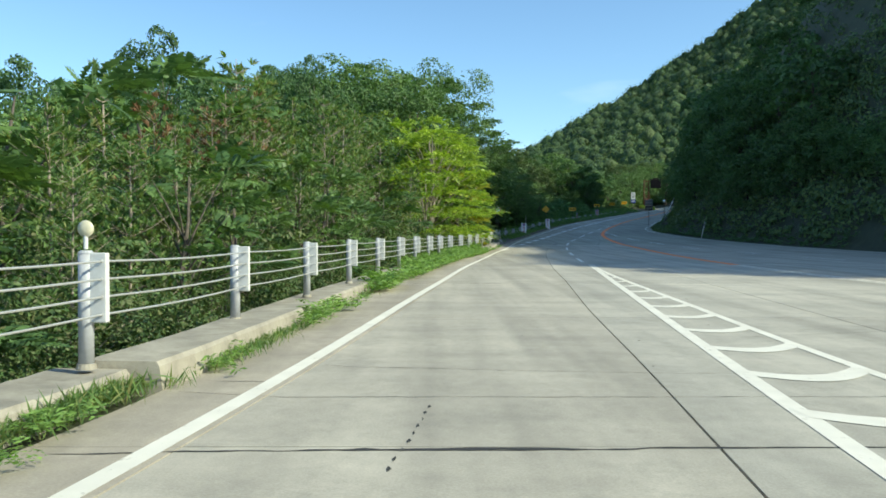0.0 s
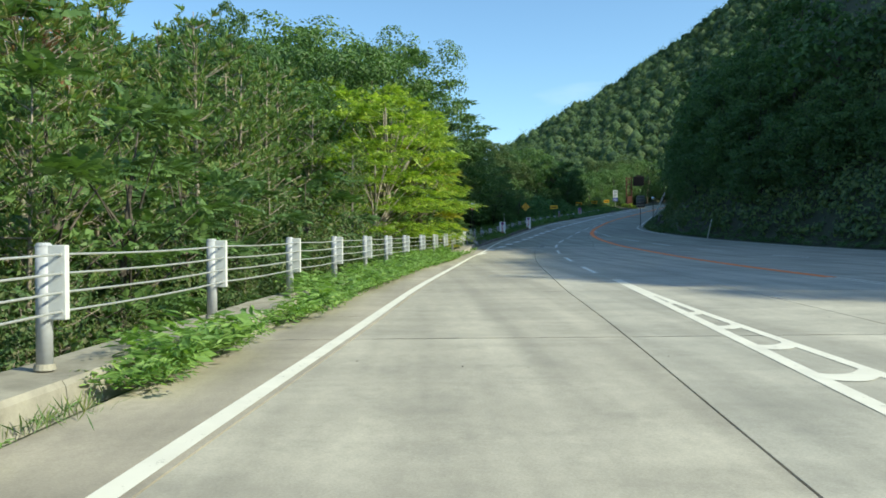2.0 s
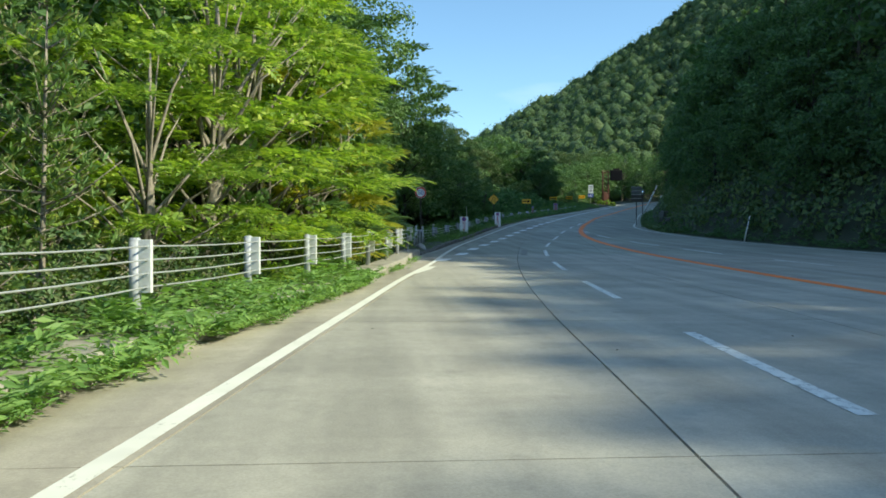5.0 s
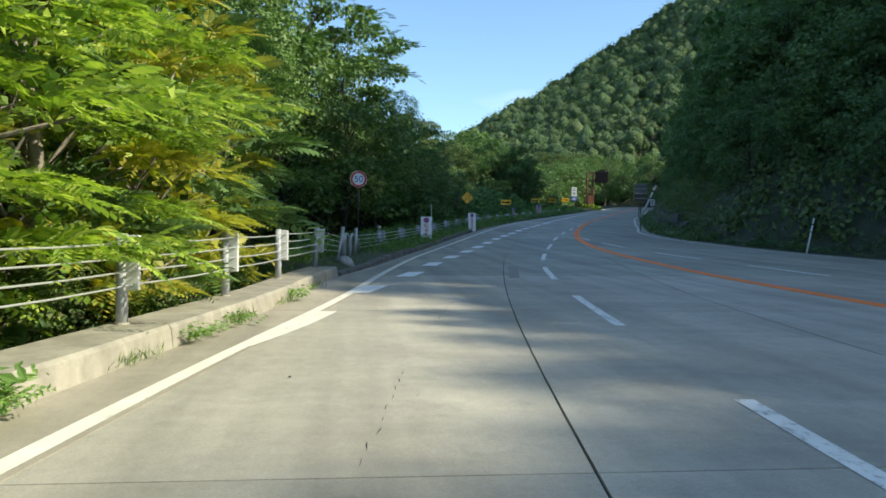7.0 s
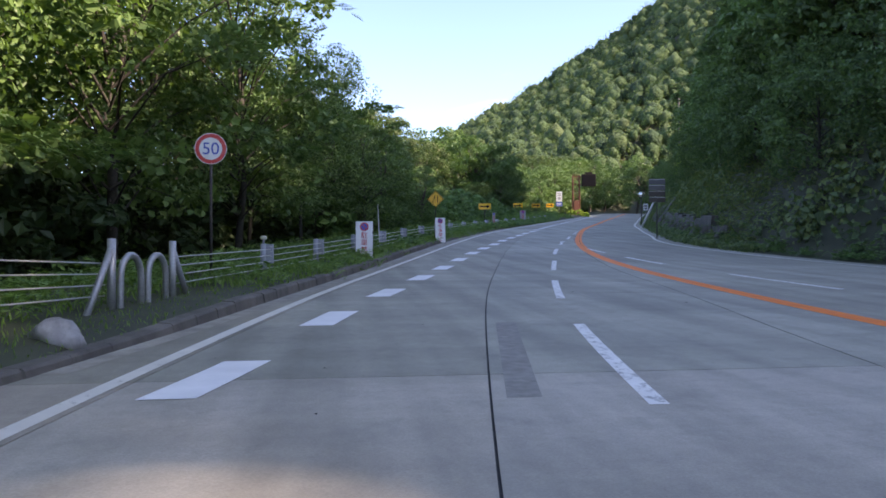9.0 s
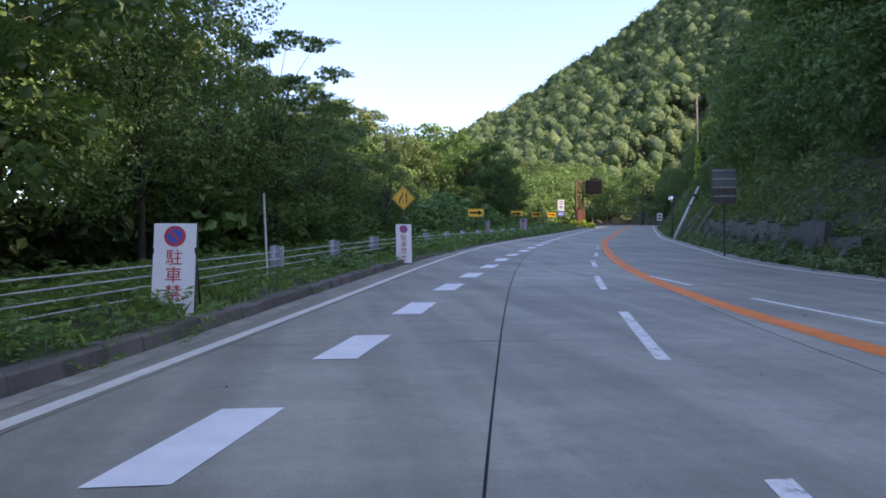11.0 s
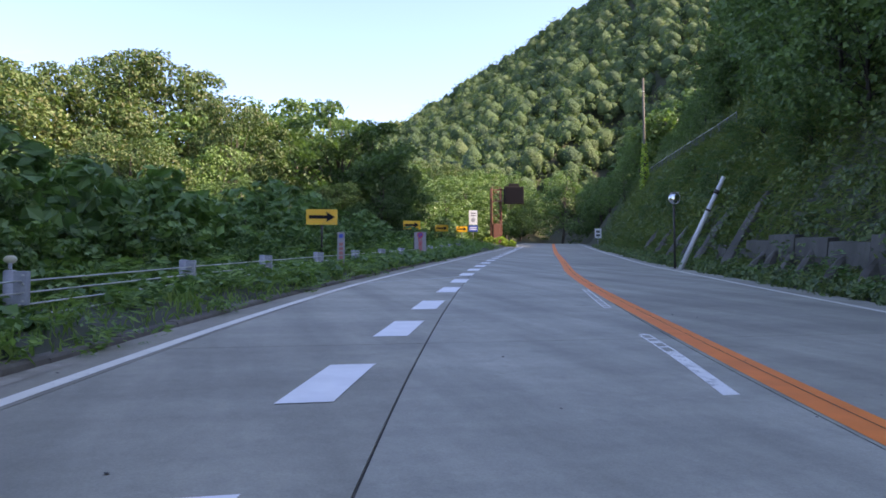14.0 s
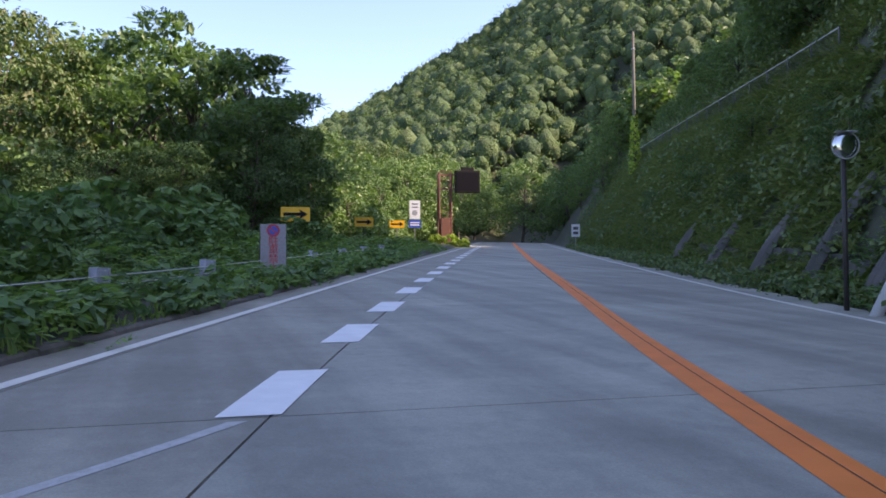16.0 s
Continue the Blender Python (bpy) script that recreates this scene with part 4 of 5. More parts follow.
stand.add("sumac", make_tree(17, 6, 2.2, 0.4, 15, 9, 3.2, 0.62, LEAF["mid"], bark_mat, "feather", "green sumac-like shrub with feathery leaves", group="roadside trees", flat_z=.5, core=30, inner=.18, pairs=8), 6)
stand.add("thicket", make_tree(7, 4, 1.9, 0.1, 16, 8, 22, 0.15, LEAF["olive"], pale_bark, "broad", "leafy green thicket bush behind the guard cable", "bush", "roadside bushes", "bush", True, core=60, inner=.1), 4)
stand.add("bush", make_tree(8, 2.4, 1.6, 0.05, 10, 8, 14, 0.25, LEAF["kudzu"], None, "broad", "low rounded green bush", "bush", "roadside bushes", "bush", True, core=12, inner=.3), 2.4)
stand.add("shade_bush", make_tree(19, 3, 1.9, 0.05, 10, 8, 16, 0.26, LEAF["shadow"], None, "broad", "undergrowth bush below the trees, its green darkened for shade", "bush", "roadside bushes", "bush", True, core=12, inner=.3), 3)
stand.add("scrub", make_tree(9, 8, 3.6, 0.4, 16, 7, 12, 0.58, LEAF["deep"], label="dark green broadleaf tree on the steep hillside", group="hillside trees", name="hillside_tree", core=12, inner=.6), 8)

stand.add("slope_tree", make_tree(29, 6, 3.0, 0.2, 18, 8, 24, 0.23, LEAF["deep"], dark_bark, label="dark leafy tree leaning out from the cut slope", group="slope trees", name="slope_tree", core=20, inner=.3), 6)

R = random.Random(4)


def tree_at(key, x, y, top, wide=1.0):
    """A tree whose top stands at that height over the road."""
    z = float(ground_z(x, y))
    h = float(road_z(y)) + top - z
    return stand.put(key, x, y, z, h, R.uniform(0, 6.28), wide)


def behind(y, d):
    return float(foot_x(y)) - d


# along the parapet
y = 3.0
while y < 44:
    key = R.choice(["pine", "sumac", "pine", "thicket"])
    tree_at(key, behind(y, R.uniform(2.6, 3.6)), y, min(1.2 + .13 * y * R.uniform(.7, 1.0), R.uniform(2.4, 3.8)) * (.6 if key == "thicket" else 1), R.uniform(.95, 1.15))
    y += R.uniform(1.3, 1.9)
y = 4.0
while y < 46:
    tree_at(R.choice(["pine", "pine", "pine", "pine", "pine", "pine_brown"]), behind(y, R.uniform(4.4, 6.4)), y, min(1.3 + .165 * y * R.uniform(.8, 1.05), 7.8), R.uniform(1.0, 1.25))
    y += R.uniform(1.6, 2.3)
y = 1.0
while y < 47:
    tree_at(R.choice(["thicket", "thicket", "pine"]), behind(y, R.uniform(1.9, 2.5)), y, R.uniform(.35, .95) + .012 * y, R.uniform(1.0, 1.25))
    y += R.uniform(1.0, 1.5)
y = 48.0
while y < 71:
    tree_at(R.choice(["thicket", "sumac"]), behind(y, R.uniform(1.9, 2.6)), y, R.uniform(.6, 1.3), R.uniform(1.0, 1.25))
    y += R.uniform(1.2, 1.8)
for y, d, top, key in [(15, 6.5, 3.8, "pine"), (21, 6.0, 4.9, "pine_brown"), (25, 7.5, 5.6, "pine"), (29, 6.2, 6.3, "pine_brown"), (31, 7.4, 6.6, "pine_brown"), (34, 7.0, 7.0, "pine"),
                       (37, 6.5, 7.4, "pine"), (41, 6.0, 7.8, "pine")]:
    tree_at(key, behind(y, d), y, top, 1.0)
for y, x, top, key, wide in [(57, -19.6, 14.9, "wood", .62), (56, -9.6, 12.9, "wood", .55), (60, -13.5, 11.4, "wood", .6), (62, -5.4, 12.4, "wood", .6), (50, -24.5, 11.6, "wood", .7),
                             (52, -30.5, 12.0, "wood", .75), (47, -28, 10.2, "wood", .8), (45, -15, 8.8, "wood", .8), (48, -20, 10.2, "wood", .7), (40, -13, 7.4, "tall_mid", .8), (34, -16, 7.0, "tall_mid", .9),
                             (70, -24, 15, "wood", .8), (66, -16, 13.5, "wood", .8)]:
    tree_at(key, x, y, top, wide)
for y, d, top, key in [(8, 13, 2.6, "tall_mid"), (14, 15, 3.6, "tall_mid"), (22, 13, 4.6, "tall_mid"), (28, 14, 5.6, "tall_mid"), (38, 11, 6.6, "tall_mid"),
                       (46, 10, 7.6, "tall_mid"), (53, 9, 9.4, "wood"), (58, 13, 11, "wood"), (63, 8.5, 12.2, "wood"), (66, 16, 14, "shade"),
                       (70, 9, 13.6, "shade"), (74, 11, 16.5, "tall"), (79, 8.8, 16.2, "tall"), (83, 10, 17.5, "shade"), (76, 7, 11, "shade"), (68, 13, 15, "shade"), (77, 16, 16, "shade"), (72, 22, 15, "wood"),
                       (80, 24, 16, "wood"), (86, 19, 15, "shade")]:
    tree_at(key, behind(y, d), y, top, 1.1)
for y, d, top, key in [(46, 3.2, 5.0, "pine"), (49, 3.0, 5.4, "robinia"), (53, 3.4, 8.6, "robinia"), (57, 3.8, 9.0, "robinia"),
                       (64.5, 3.2, 4.8, "gold"), (66.5, 2.6, 5.2, "gold"), (61, 4.0, 6.4, "robinia"), (68, 5.0, 8, "sumac"), (52, 6.5, 8.4, "robinia"), (48, 5.5, 7.0, "pine"),
                       (59, 2.6, 4.0, "sumac"), (62, 2.4, 3.6, "sumac"), (65, 3.6, 5.2, "sumac"), (68.5, 3.0, 4.0, "sumac"), (55, 2.5, 3.6, "sumac"), (71.5, 3.0, 3.0, "sumac")]:
    tree_at(key, behind(y, d), y, top, 1.1)
# behind the second guard cable
def grove(rows):
    for key, x, y, top, wide in rows:
        z = float(ground_z(x, y))
        stand.put(key, x, y, z - .2, (top - z) * .955, R.uniform(0, 6.28), wide)


grove([("tall", 9.2, 117, 11.4, 1.45), ("tall", 2.0, 86.5, 17.0, 1.0), ("tall", 4.6, 92.5, 15.0, 1.0), ("shade", 1.5, 93, 13.5, 1.1), ("shade", 2.6, 98.5, 15.0, 1.0), ("shade", 6.6, 100.5, 11.8, 1.0), ("shade", 4.6, 96.5, 10.0, 1.1), ("wood", -8, 95, 13, 1.2), ("wood", -9, 105, 12, 1.2),
       ("tall", 9.6, 105.4, 10.4, 1.1), ("wood", 7.0, 105, 10.5, 1.1), ("olive", 5.5, 112, 12.5, 1.0), ("wood", 10.2, 111, 9.2, 1.2), ("plume", 10.8, 116, 8.6, 1.0), ("wood", 13.6, 118.2, 8.2, 1.1),
       ("wood", -3, 90, 14, 1.2), ("wood", -2, 102, 14, 1.2), ("olive", 1, 116, 13.5, 1.2), ("wood", 6, 120, 10.5, 1.2), ("wood", 12.6, 124, 7.6, 1.2), ("round", 14.5, 128.5, 7.4, 1.2),
       ("olive", 14.0, 172, 21.5, 1.0), ("olive", 8.5, 168, 19.2, 1.1), ("olive", 18.0, 170, 14.0, .95), ("olive", 3, 160, 18, 1.1), ("olive", 13, 152, 12.2, 1.1), ("round", 17.5, 158, 12.4, 1.1), ("olive", 19.0, 163, 16.6, .8),
       ("plume", 26.0, 167.5, 18.6, .95), ("plume", 23.0, 165, 16.2, .85), ("plume", 29.4, 168.5, 17.6, .85), ("wood", 29.8, 168.4, 15.2, .9), ("wood", 28.6, 164.6, 12.8, .95), ("wood", 31.8, 172, 13.0, .85), ("wood", 25.4, 162, 11.2, 1.0), ("wood", 22, 158, 10.2, 1.1),
       ("wood", 18.5, 150, 9.6, 1.2), ("wood", 9, 142, 10.0, 1.3), ("olive", 2, 138, 13, 1.2)])
for y, d, top, key in [(176, 10, 8.6, "dark"), (184, 9, 8, "round"), (190, 13, 9, "oak"), (196, 9, 7, "round"), (203, 8, 8, "oak"), (210, 7, 9, "round"),
                       (218, 8, 10, "oak"), (226, 7, 11, "round"), (236, 6, 12, "oak"), (248, 4, 13, "oak"), (258, -6, 14, "round"), (264, -14, 14, "oak")]:
    tree_at(key, behind(y, d), y, top, 1.15)
for y, d, top, key in [(214, 11, 9, "round"), (224, 12, 12, "olive"), (232, 9, 11, "round"), (243, 9, 13, "olive"), (254, 8, 13, "dark"), (266, 8, 14, "dark"), (280, 7, 14, "dark"), (296, 6, 14, "dark"),
                       (308, -3, 13, "dark"), (314, -9, 13, "dark"), (318, -14, 13, "dark"), (250, -18.5, 9, "dark"), (264, -18, 10, "dark"), (278, -18, 11, "dark"), (292, -17, 11, "dark")]:
    tree_at(key, behind(y, d), y, top, 1.1)
for i in range(22):
    y = R.uniform(165, 250)
    tree_at(R.choice(["oak", "round", "dark"]), behind(y, R.uniform(18, 50)), y, R.uniform(9, 13), 1.1)
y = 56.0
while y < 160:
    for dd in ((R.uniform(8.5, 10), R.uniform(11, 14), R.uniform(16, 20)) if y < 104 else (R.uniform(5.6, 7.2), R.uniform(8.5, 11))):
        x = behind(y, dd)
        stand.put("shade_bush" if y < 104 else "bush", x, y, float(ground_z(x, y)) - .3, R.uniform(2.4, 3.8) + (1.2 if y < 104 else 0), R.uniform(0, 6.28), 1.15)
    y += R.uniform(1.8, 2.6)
# on the right hill
for i in range(150):
    y = R.uniform(-10, 225)
    d = (10.5 if 146 < y < 204 else 7) + 40 * R.random() ** 1.6
    x = float(right_x(y)) + 1 + d
    z = float(ground_z(x, y))
    stand.put("scrub", x, y, z - .3, R.uniform(3.4, 4.2) if 39 < y < 54 and d > 9 else R.uniform(3, 4.4) if y > 160 else R.uniform(2.5, 4) if y < 10 else R.uniform(4, 6) if y < 44 and d > 14 else R.uniform(6, 9), R.uniform(0, 6.28), 1.15)
for i in range(80):
    y = R.uniform(203, 290)
    x = float(right_x(y)) + 1 + R.uniform(9, 62)
    stand.put("scrub", x, y, float(ground_z(x, y)) - .4, R.uniform(6, 9.5), R.uniform(0, 6.28), 1.2)
for i in range(34):
    y = 128 + 2.1 * i + R.uniform(-.8, .8)
    x = float(right_x(y)) + 1 + R.uniform(8.4, 11.5)
    stand.put("slope_tree", x, y, float(ground_z(x, y)) - .6, R.uniform(.85, 1.1) * float(np.interp(y, [128, 156, 172, 200], [7, 6, 3.2, 2.6])), R.uniform(0, 6.28), 1.15)
for i in range(18):
    y = 204 + 6 * i + R.uniform(-2, 2)
    x = float(right_x(y)) + 1 + R.uniform(2.5, 12)
    stand.put(R.choice(["round", "oak"]), x, y, float(ground_z(x, y)) - .4, R.uniform(5, 9), R.uniform(0, 6.28), 1.2)
# unseen row along the ridge, added to shape the shadow edge on the road
for i in range(26):
    y = -2 + 2.6 * i + R.uniform(-.8, .8)
    x = float(right_x(y)) + 1 + R.uniform(36, 46)
    stand.put("scrub", x, y, float(ground_z(x, y)) - .3, R.uniform(2.5, 4) if y < 1 else R.uniform(5.2, 6.8), R.uniform(0, 6.28), 1.2)
for i in range(46):
    y = 60 + 1.75 * i + R.uniform(-.8, .8)
    x = float(right_x(y)) + 1 + R.uniform(3.6, 6.8) + max(0, (y - 118) * .1)
    stand.put("slope_tree", x, y, float(ground_z(x, y)) - .6, R.uniform(3.6, 6.2), R.uniform(0, 6.28), 1.15)
for i in range(26):
    y = 92 + 2.0 * i + R.uniform(-.8, .8)
    x = float(right_x(y)) + 1 + R.uniform(7, 11)
    stand.put("slope_tree", x, y, float(ground_z(x, y)) - .6, R.uniform(5, 7.5), R.uniform(0, 6.28), 1.1)
grove([("olive", 11.2, 170.5, 21.8, .9), ("olive", 5.6, 165, 19.4, 1.0)])
# sunlit feathery trees that follow the wall to its end
for key, y, d, top, turn, wide in [("robinia", 58.5, 3.9, 9.4, 1.1, 1.1), ("robinia", 61.8, 3.9, 8.8, 4.0, 1.0), ("gold", 62.6, 2.5, 6.0, 2.2, 1.1), ("robinia", 64.6, 4.9, 9.6, 2.9, 1.0),
                                   ("robinia", 60.0, 7.2, 11.0, 5.3, 1.0), ("gold", 60.2, 2.7, 6.6, .6, 1.0), ("robinia", 66.8, 6.6, 9.8, .2, .9)]:
    x = behind(y, d)
    z = float(ground_z(x, y))
    stand.put(key, x, y, z, float(road_z(y)) + top - z, turn, wide)
# leafy crowns that rise through the young pines
for key, y, d, top, turn, wide in [("sumac", 18, 8.2, 5.4, .4, 1.2), ("pine", 22.5, 7.6, 6.0, 1.9, 1.2), ("sumac", 26.5, 8.4, 7.0, 3.1, 1.2), ("pine", 31.5, 7.6, 8.0, 4.2, 1.2), ("sumac", 13, 7.4, 4.0, 5.0, 1.2),
                                   ("pine", 36.5, 7.8, 8.4, 2.5, 1.2)]:
    x = behind(y, d)
    z = float(ground_z(x, y))
    stand.put(key, x, y, z, float(road_z(y)) + top - z, turn, wide)
# shrubs rooted in the cut slope
for y, d, h in [(134.5, 4.4, 1.9), (138.6, 3.4, 1.5), (142.4, 5.2, 2.3), (146.4, 3.7, 2.0), (149.6, 5.0, 1.5), (153.8, 3.2, 1.4), (157.5, 4.8, 2.2), (162.5, 3.6, 1.7), (167.0, 4.6, 1.6), (172.5, 3.4, 1.5)]:
    x = float(right_x(y)) + 1 + d
    stand.put("slope_tree", x, y, float(ground_z(x, y)) - .5, h, y * 1.3, 1.5)
# broad-leaved creepers over the verge, and mounds of them behind the guard cable
cen, way, siz = [], [], []
rng = np.random.default_rng(77)
for i in range(1500):
    y = rng.uniform(98, 168)
    x = float(left_x(y)) - rng.uniform(.75 if y > 124 else 1.35, 4.6)
    if noise.noise(Vector((x * .35, y * .35, 8))) < -.12 and y < 126 or math.hypot(x - 22, (y - 131.6) * .5) < .9:
        continue
    clump_on(x, y, rng.uniform(.2, .4), 24, 0.2, .3)
v, f = skin_cloud(rng, np.concatenate(cen), np.concatenate(way) + np.array([0, 0, .5]), np.concatenate(siz), .85, .45)
tagged(raw("verge_creepers", v, f, LEAF["kudzu"]), "broad-leaved green creepers spreading over the verge", "undergrowth", kind="stuff")
for y, d, h in [(121, 3.6, 1.3), (126, 4.0, 1.5), (130.5, 3.5, 1.2), (136, 3.8, 1.5), (140.5, 3.4, 1.8), (145, 4.0, 1.0), (150, 3.8, .9)]:
    x = float(left_x(y)) - d
    stand.put("bush", x, y, float(ground_z(x, y)) - .15, h, y * 1.7, 1.15)

# ---- guard cable ----
def rail_x(y):
    return float(foot_x(y)) - 0.55


def cable_post(m, ball=False, label="white steel guard cable post with a front plate", paint_mat=None):
    """Round post with the box plate that holds four cables; y is along the road, x to the road."""
    post_paint = paint_mat or post_mat
    t = thing("guard_post", m, label, "guard post", "guard cable posts")
    bm = rod(bmesh.new(), (0, 0, -.02), (0, 0, .985), .066, None, 16)
    part("post", bm, paint_mat or pipe_mat, t, smooth=True)
    bm = rod(bmesh.new(), (0, 0, .985), (0, 0, 1.01), .07, .05, 16)
    part("cap", bm, paint_mat or pipe_mat, t)
    bm = rod(bmesh.new(), (0, 0, -.03), (0, 0, .02), .09, .08, 16)
    part("foot_collar", bm, wall_mat, t)
    bm = box(bmesh.new(), (.04, -.035, .38), (.2, .035, .99), .008)
    plate = part("plate", bm, post_paint, t)
    for k in range(4):
        bm = rod(bmesh.new(), (.16, -.05, .45 + .155 * k), (.16, .05, .45 + .155 * k), .016, None, 8)
        part("cable_clip", bm, cable_mat, plate)
    if ball:
        bm = rod(bmesh.new(), (0, 0, 1.02), (0, 0, 1.14), .02, None, 8)
        stem = part("stem", bm, post_paint, t)
        bm = bmesh.new()
        bmesh.ops.create_uvsphere(bm, u_segments=16, v_segments=10, radius=.075, matrix=Matrix.Translation((0, 0, 1.2)) @ Matrix.Diagonal((1, .45, 1, 1)))
        part("reflector", bm, lens_mat, stem, "round cream delineator reflector", True)
    return t


POSTS = [-8.4, -4.4, -.4, 3.1, 7.15, 11.2, 15.3, 19.3, 23.3, 27.3, 31.2, 35.25, 39.25, 43.25, 47.25, 50.95, 54.5, 58.0, 61.6, 65.5, 69.8]


def heading(y):
    return math.degrees(math.atan2(float(foot_x(y + 1) - foot_x(y - 1)), 2.0))


plain = None
for i, y in enumerate(POSTS):
    m = pose(rail_x(y), y, float(road_z(y)) + .27, 0, 3 if y > 66 else 0, -heading(y))
    if i in (4,):
        cable_post(m, True, "white guard cable post with a round delineator on top")
    elif plain is None:
        plain = cable_post(m)
    else:
        copy_thing(plain, m)


def cable(name, pts, r, label, group):
    v, f = tube(pts, [r] * len(pts), 6)
    return tagged(raw(name, v, f, cable_mat, None, True), label, "cable", group)


for k in range(4):
    pts = []
    ys = POSTS + [69.5, 72.0]
    for a, b in zip(POSTS[:-1], POSTS[1:]):
        for u in (0, .25, .5, .75):
            y = a + (b - a) * u
            pts.append((rail_x(y) + .16, y, float(road_z(y)) + .27 + .45 + .155 * k - .02 * math.sin(math.pi * u)))
    y = POSTS[-1]
    pts.append((rail_x(y) + .16, y, float(road_z(y)) + .72 + .155 * k))
    pts.append((4.85, 75.15, float(road_z(75)) + .45 + .15 * k))
    cable("guard_cable", pts, .011, "galvanised steel wire rope of the guard cable", "guard cables")


# second stretch behind the verge
def rail2(y):
    return float(left_x(y)) - 2.0


def vz(x, y):
    return float(ground_z(x, y))


def rail2_top(y):
    return float(road_z(y)) + float(np.interp(y, [83, 107, 125, 145], [.97, .97, .85, .76]))


R2 = [83.2, 88.0, 92.8, 97.6, 102.5, 107.5, 112.6, 117.8, 123.0, 127.5, 132.0, 136.4, 140.6, 144.65, 148.8, 152.9, 157.0, 161.1, 165.2]
grey = None
for i, y in enumerate(R2):
    x = rail2(y)
    z = vz(x, y) - .05
    m = pose(x, y, z, 0, 0, -heading(y)) @ Matrix.Diagonal((1.2, 1.2, (rail2_top(y) - z) / 1.03, 1))
    if i in (0, 7):
        cable_post(m, True, "grey guard cable post with a round delineator, weeds round its foot", grey_post)
    elif grey is None:
        grey = cable_post(m, False, "grey steel guard cable post among the verge weeds", grey_post)
    else:
        copy_thing(grey, m @ Matrix.Diagonal((1 / grey.scale[0], 1 / grey.scale[1], 1 / grey.scale[2], 1)))
for k in range(4):
    pts = [(5.3, 77.25, float(road_z(77)) + .45 + .15 * k)]
    for y in R2:
        pts.append((rail2(y) + .17, y, rail2_top(y) - .58 + .145 * k))
    cable("guard_cable", pts, .012, "galvanised steel wire rope of the guard cable", "guard cables")

# ---- gate of bent steel pipe ----
zg = float(road_z(76.2))
gate = thing("pipe_gate", pose(5.15, 76.2, zg + .12, 0, 0, -heading(76)), "grey steel pipe end anchor with two bent hoops", "barrier")
part("base", box(bmesh.new(), (-.3, -1.9, -.3), (.35, 1.9, .03), .02), wall_mat, gate, "concrete base")
for y0, lean in ((-1.05, -.7), (1.05, .7)):
    part("post", rod(bmesh.new(), (0, y0, 0), (0, y0, 1.08), .06, None, 14), steel_mat, gate, smooth=True)
    part("strut", rod(bmesh.new(), (0, y0, .95), (0, y0 + lean, .03), .05, None, 12), steel_mat, gate, smooth=True)
for y0 in (-.45, .45):
    pts = [(0, y0 - .33, 0), (0, y0 - .33, .52)] + [(0, y0 - .33 * math.cos(radians(a)), .52 + .33 * math.sin(radians(a))) for a in range(20, 180, 20)] + [(0, y0 + .33, .52), (0, y0 + .33, 0)]
    v, f = tube(pts, [.05] * len(pts), 12)
    raw("hoop", v, f, steel_mat, gate, True)
bm = bmesh.new()
bmesh.ops.create_icosphere(bm, subdivisions=3, radius=.3)
for v_ in bm.verts:
    v_.co *= 1 + .35 * noise.noise(v_.co * 4.0) + .15 * noise.noise(v_.co * 11.0)
    v_.co.z *= .75
rock = part("rock", bm, stone_mat, None, "", True)
rock.matrix_basis = pose(5.05, 72.6, float(road_z(72.6)) + .2, 0, 0, 30) @ Matrix.Diagonal((.9, .9, 1.0, 1))
tagged(rock, "grey weathered boulder at the end of the kerb", "rock")


# ---- signs ----
def sign_pole(t, h, r=.03, mat=None, x=0.0, y=.03):
    return part("pole", rod(bmesh.new(), (x, y, -.3), (x, y, h), r, None, 12), mat or dark_steel, t, smooth=True)


def face(x, y, ex, ey):
    """Turn about z by which a front towards -y looks from (x, y) at (ex, ey)."""
    return math.degrees(math.atan2(ex - x, -(ey - y)))


# speed limit
x, y = 5.45, 80.9
s = thing("speed_limit_sign", pose(x, y, vz(x, y), 0, 0, face(x, y, 6, 40)), "round speed limit sign with blue 50 on a dark pole", "road sign")
sc = 4.14 - vz(x, y)
sign_pole(s, sc + .25)
plate = part("plate", rod(bmesh.new(), (0, -.012, sc), (0, 0, sc), .33, None, 40), sign_white, s)
ring("red_band", .235, .315, -.018, .006, sign_red, plate, 0, sc)
writing("digits", "50", .36, sign_blue, plate, 0, -.016, sc - .01)

# lane merges
x, y = 14.45, 114.8
s = thing("lane_merge_sign", pose(x, y, vz(x, y), 0, 0, face(x, y, 13, 80)), "yellow diamond sign showing the lane narrowing", "road sign")
sc = 5.41 - vz(x, y)
sign_pole(s, sc)
diamond = flat("plate", [(0, .53), (.53, 0), (0, -.53), (-.53, 0)], .012, sign_yellow, s, Matrix.Translation((0, -.014, sc)))
bm = bmesh.new()
c = [Vector((0, 0, .49)), Vector((.49, 0, 0)), Vector((0, 0, -.49)), Vector((-.49, 0, 0))]
for i in range(4):
    a, b = c[i], c[(i + 1) % 4]
    w = .022
    q = [bm.verts.new(p) for p in (a, b, b * (1 - w / .49), a * (1 - w / .49))]
    bm.faces.new(q)
bm.transform(Matrix.Translation((0, -.019, sc)))
part("border", bm, sign_black, diamond)
flat("right_bar", [(.13, .28), (.185, .28), (.185, -.30), (.13, -.30)], .004, sign_black, diamond, Matrix.Translation((0, -.02, sc)) @ Matrix.Diagonal((.8, 1, .8, 1)))
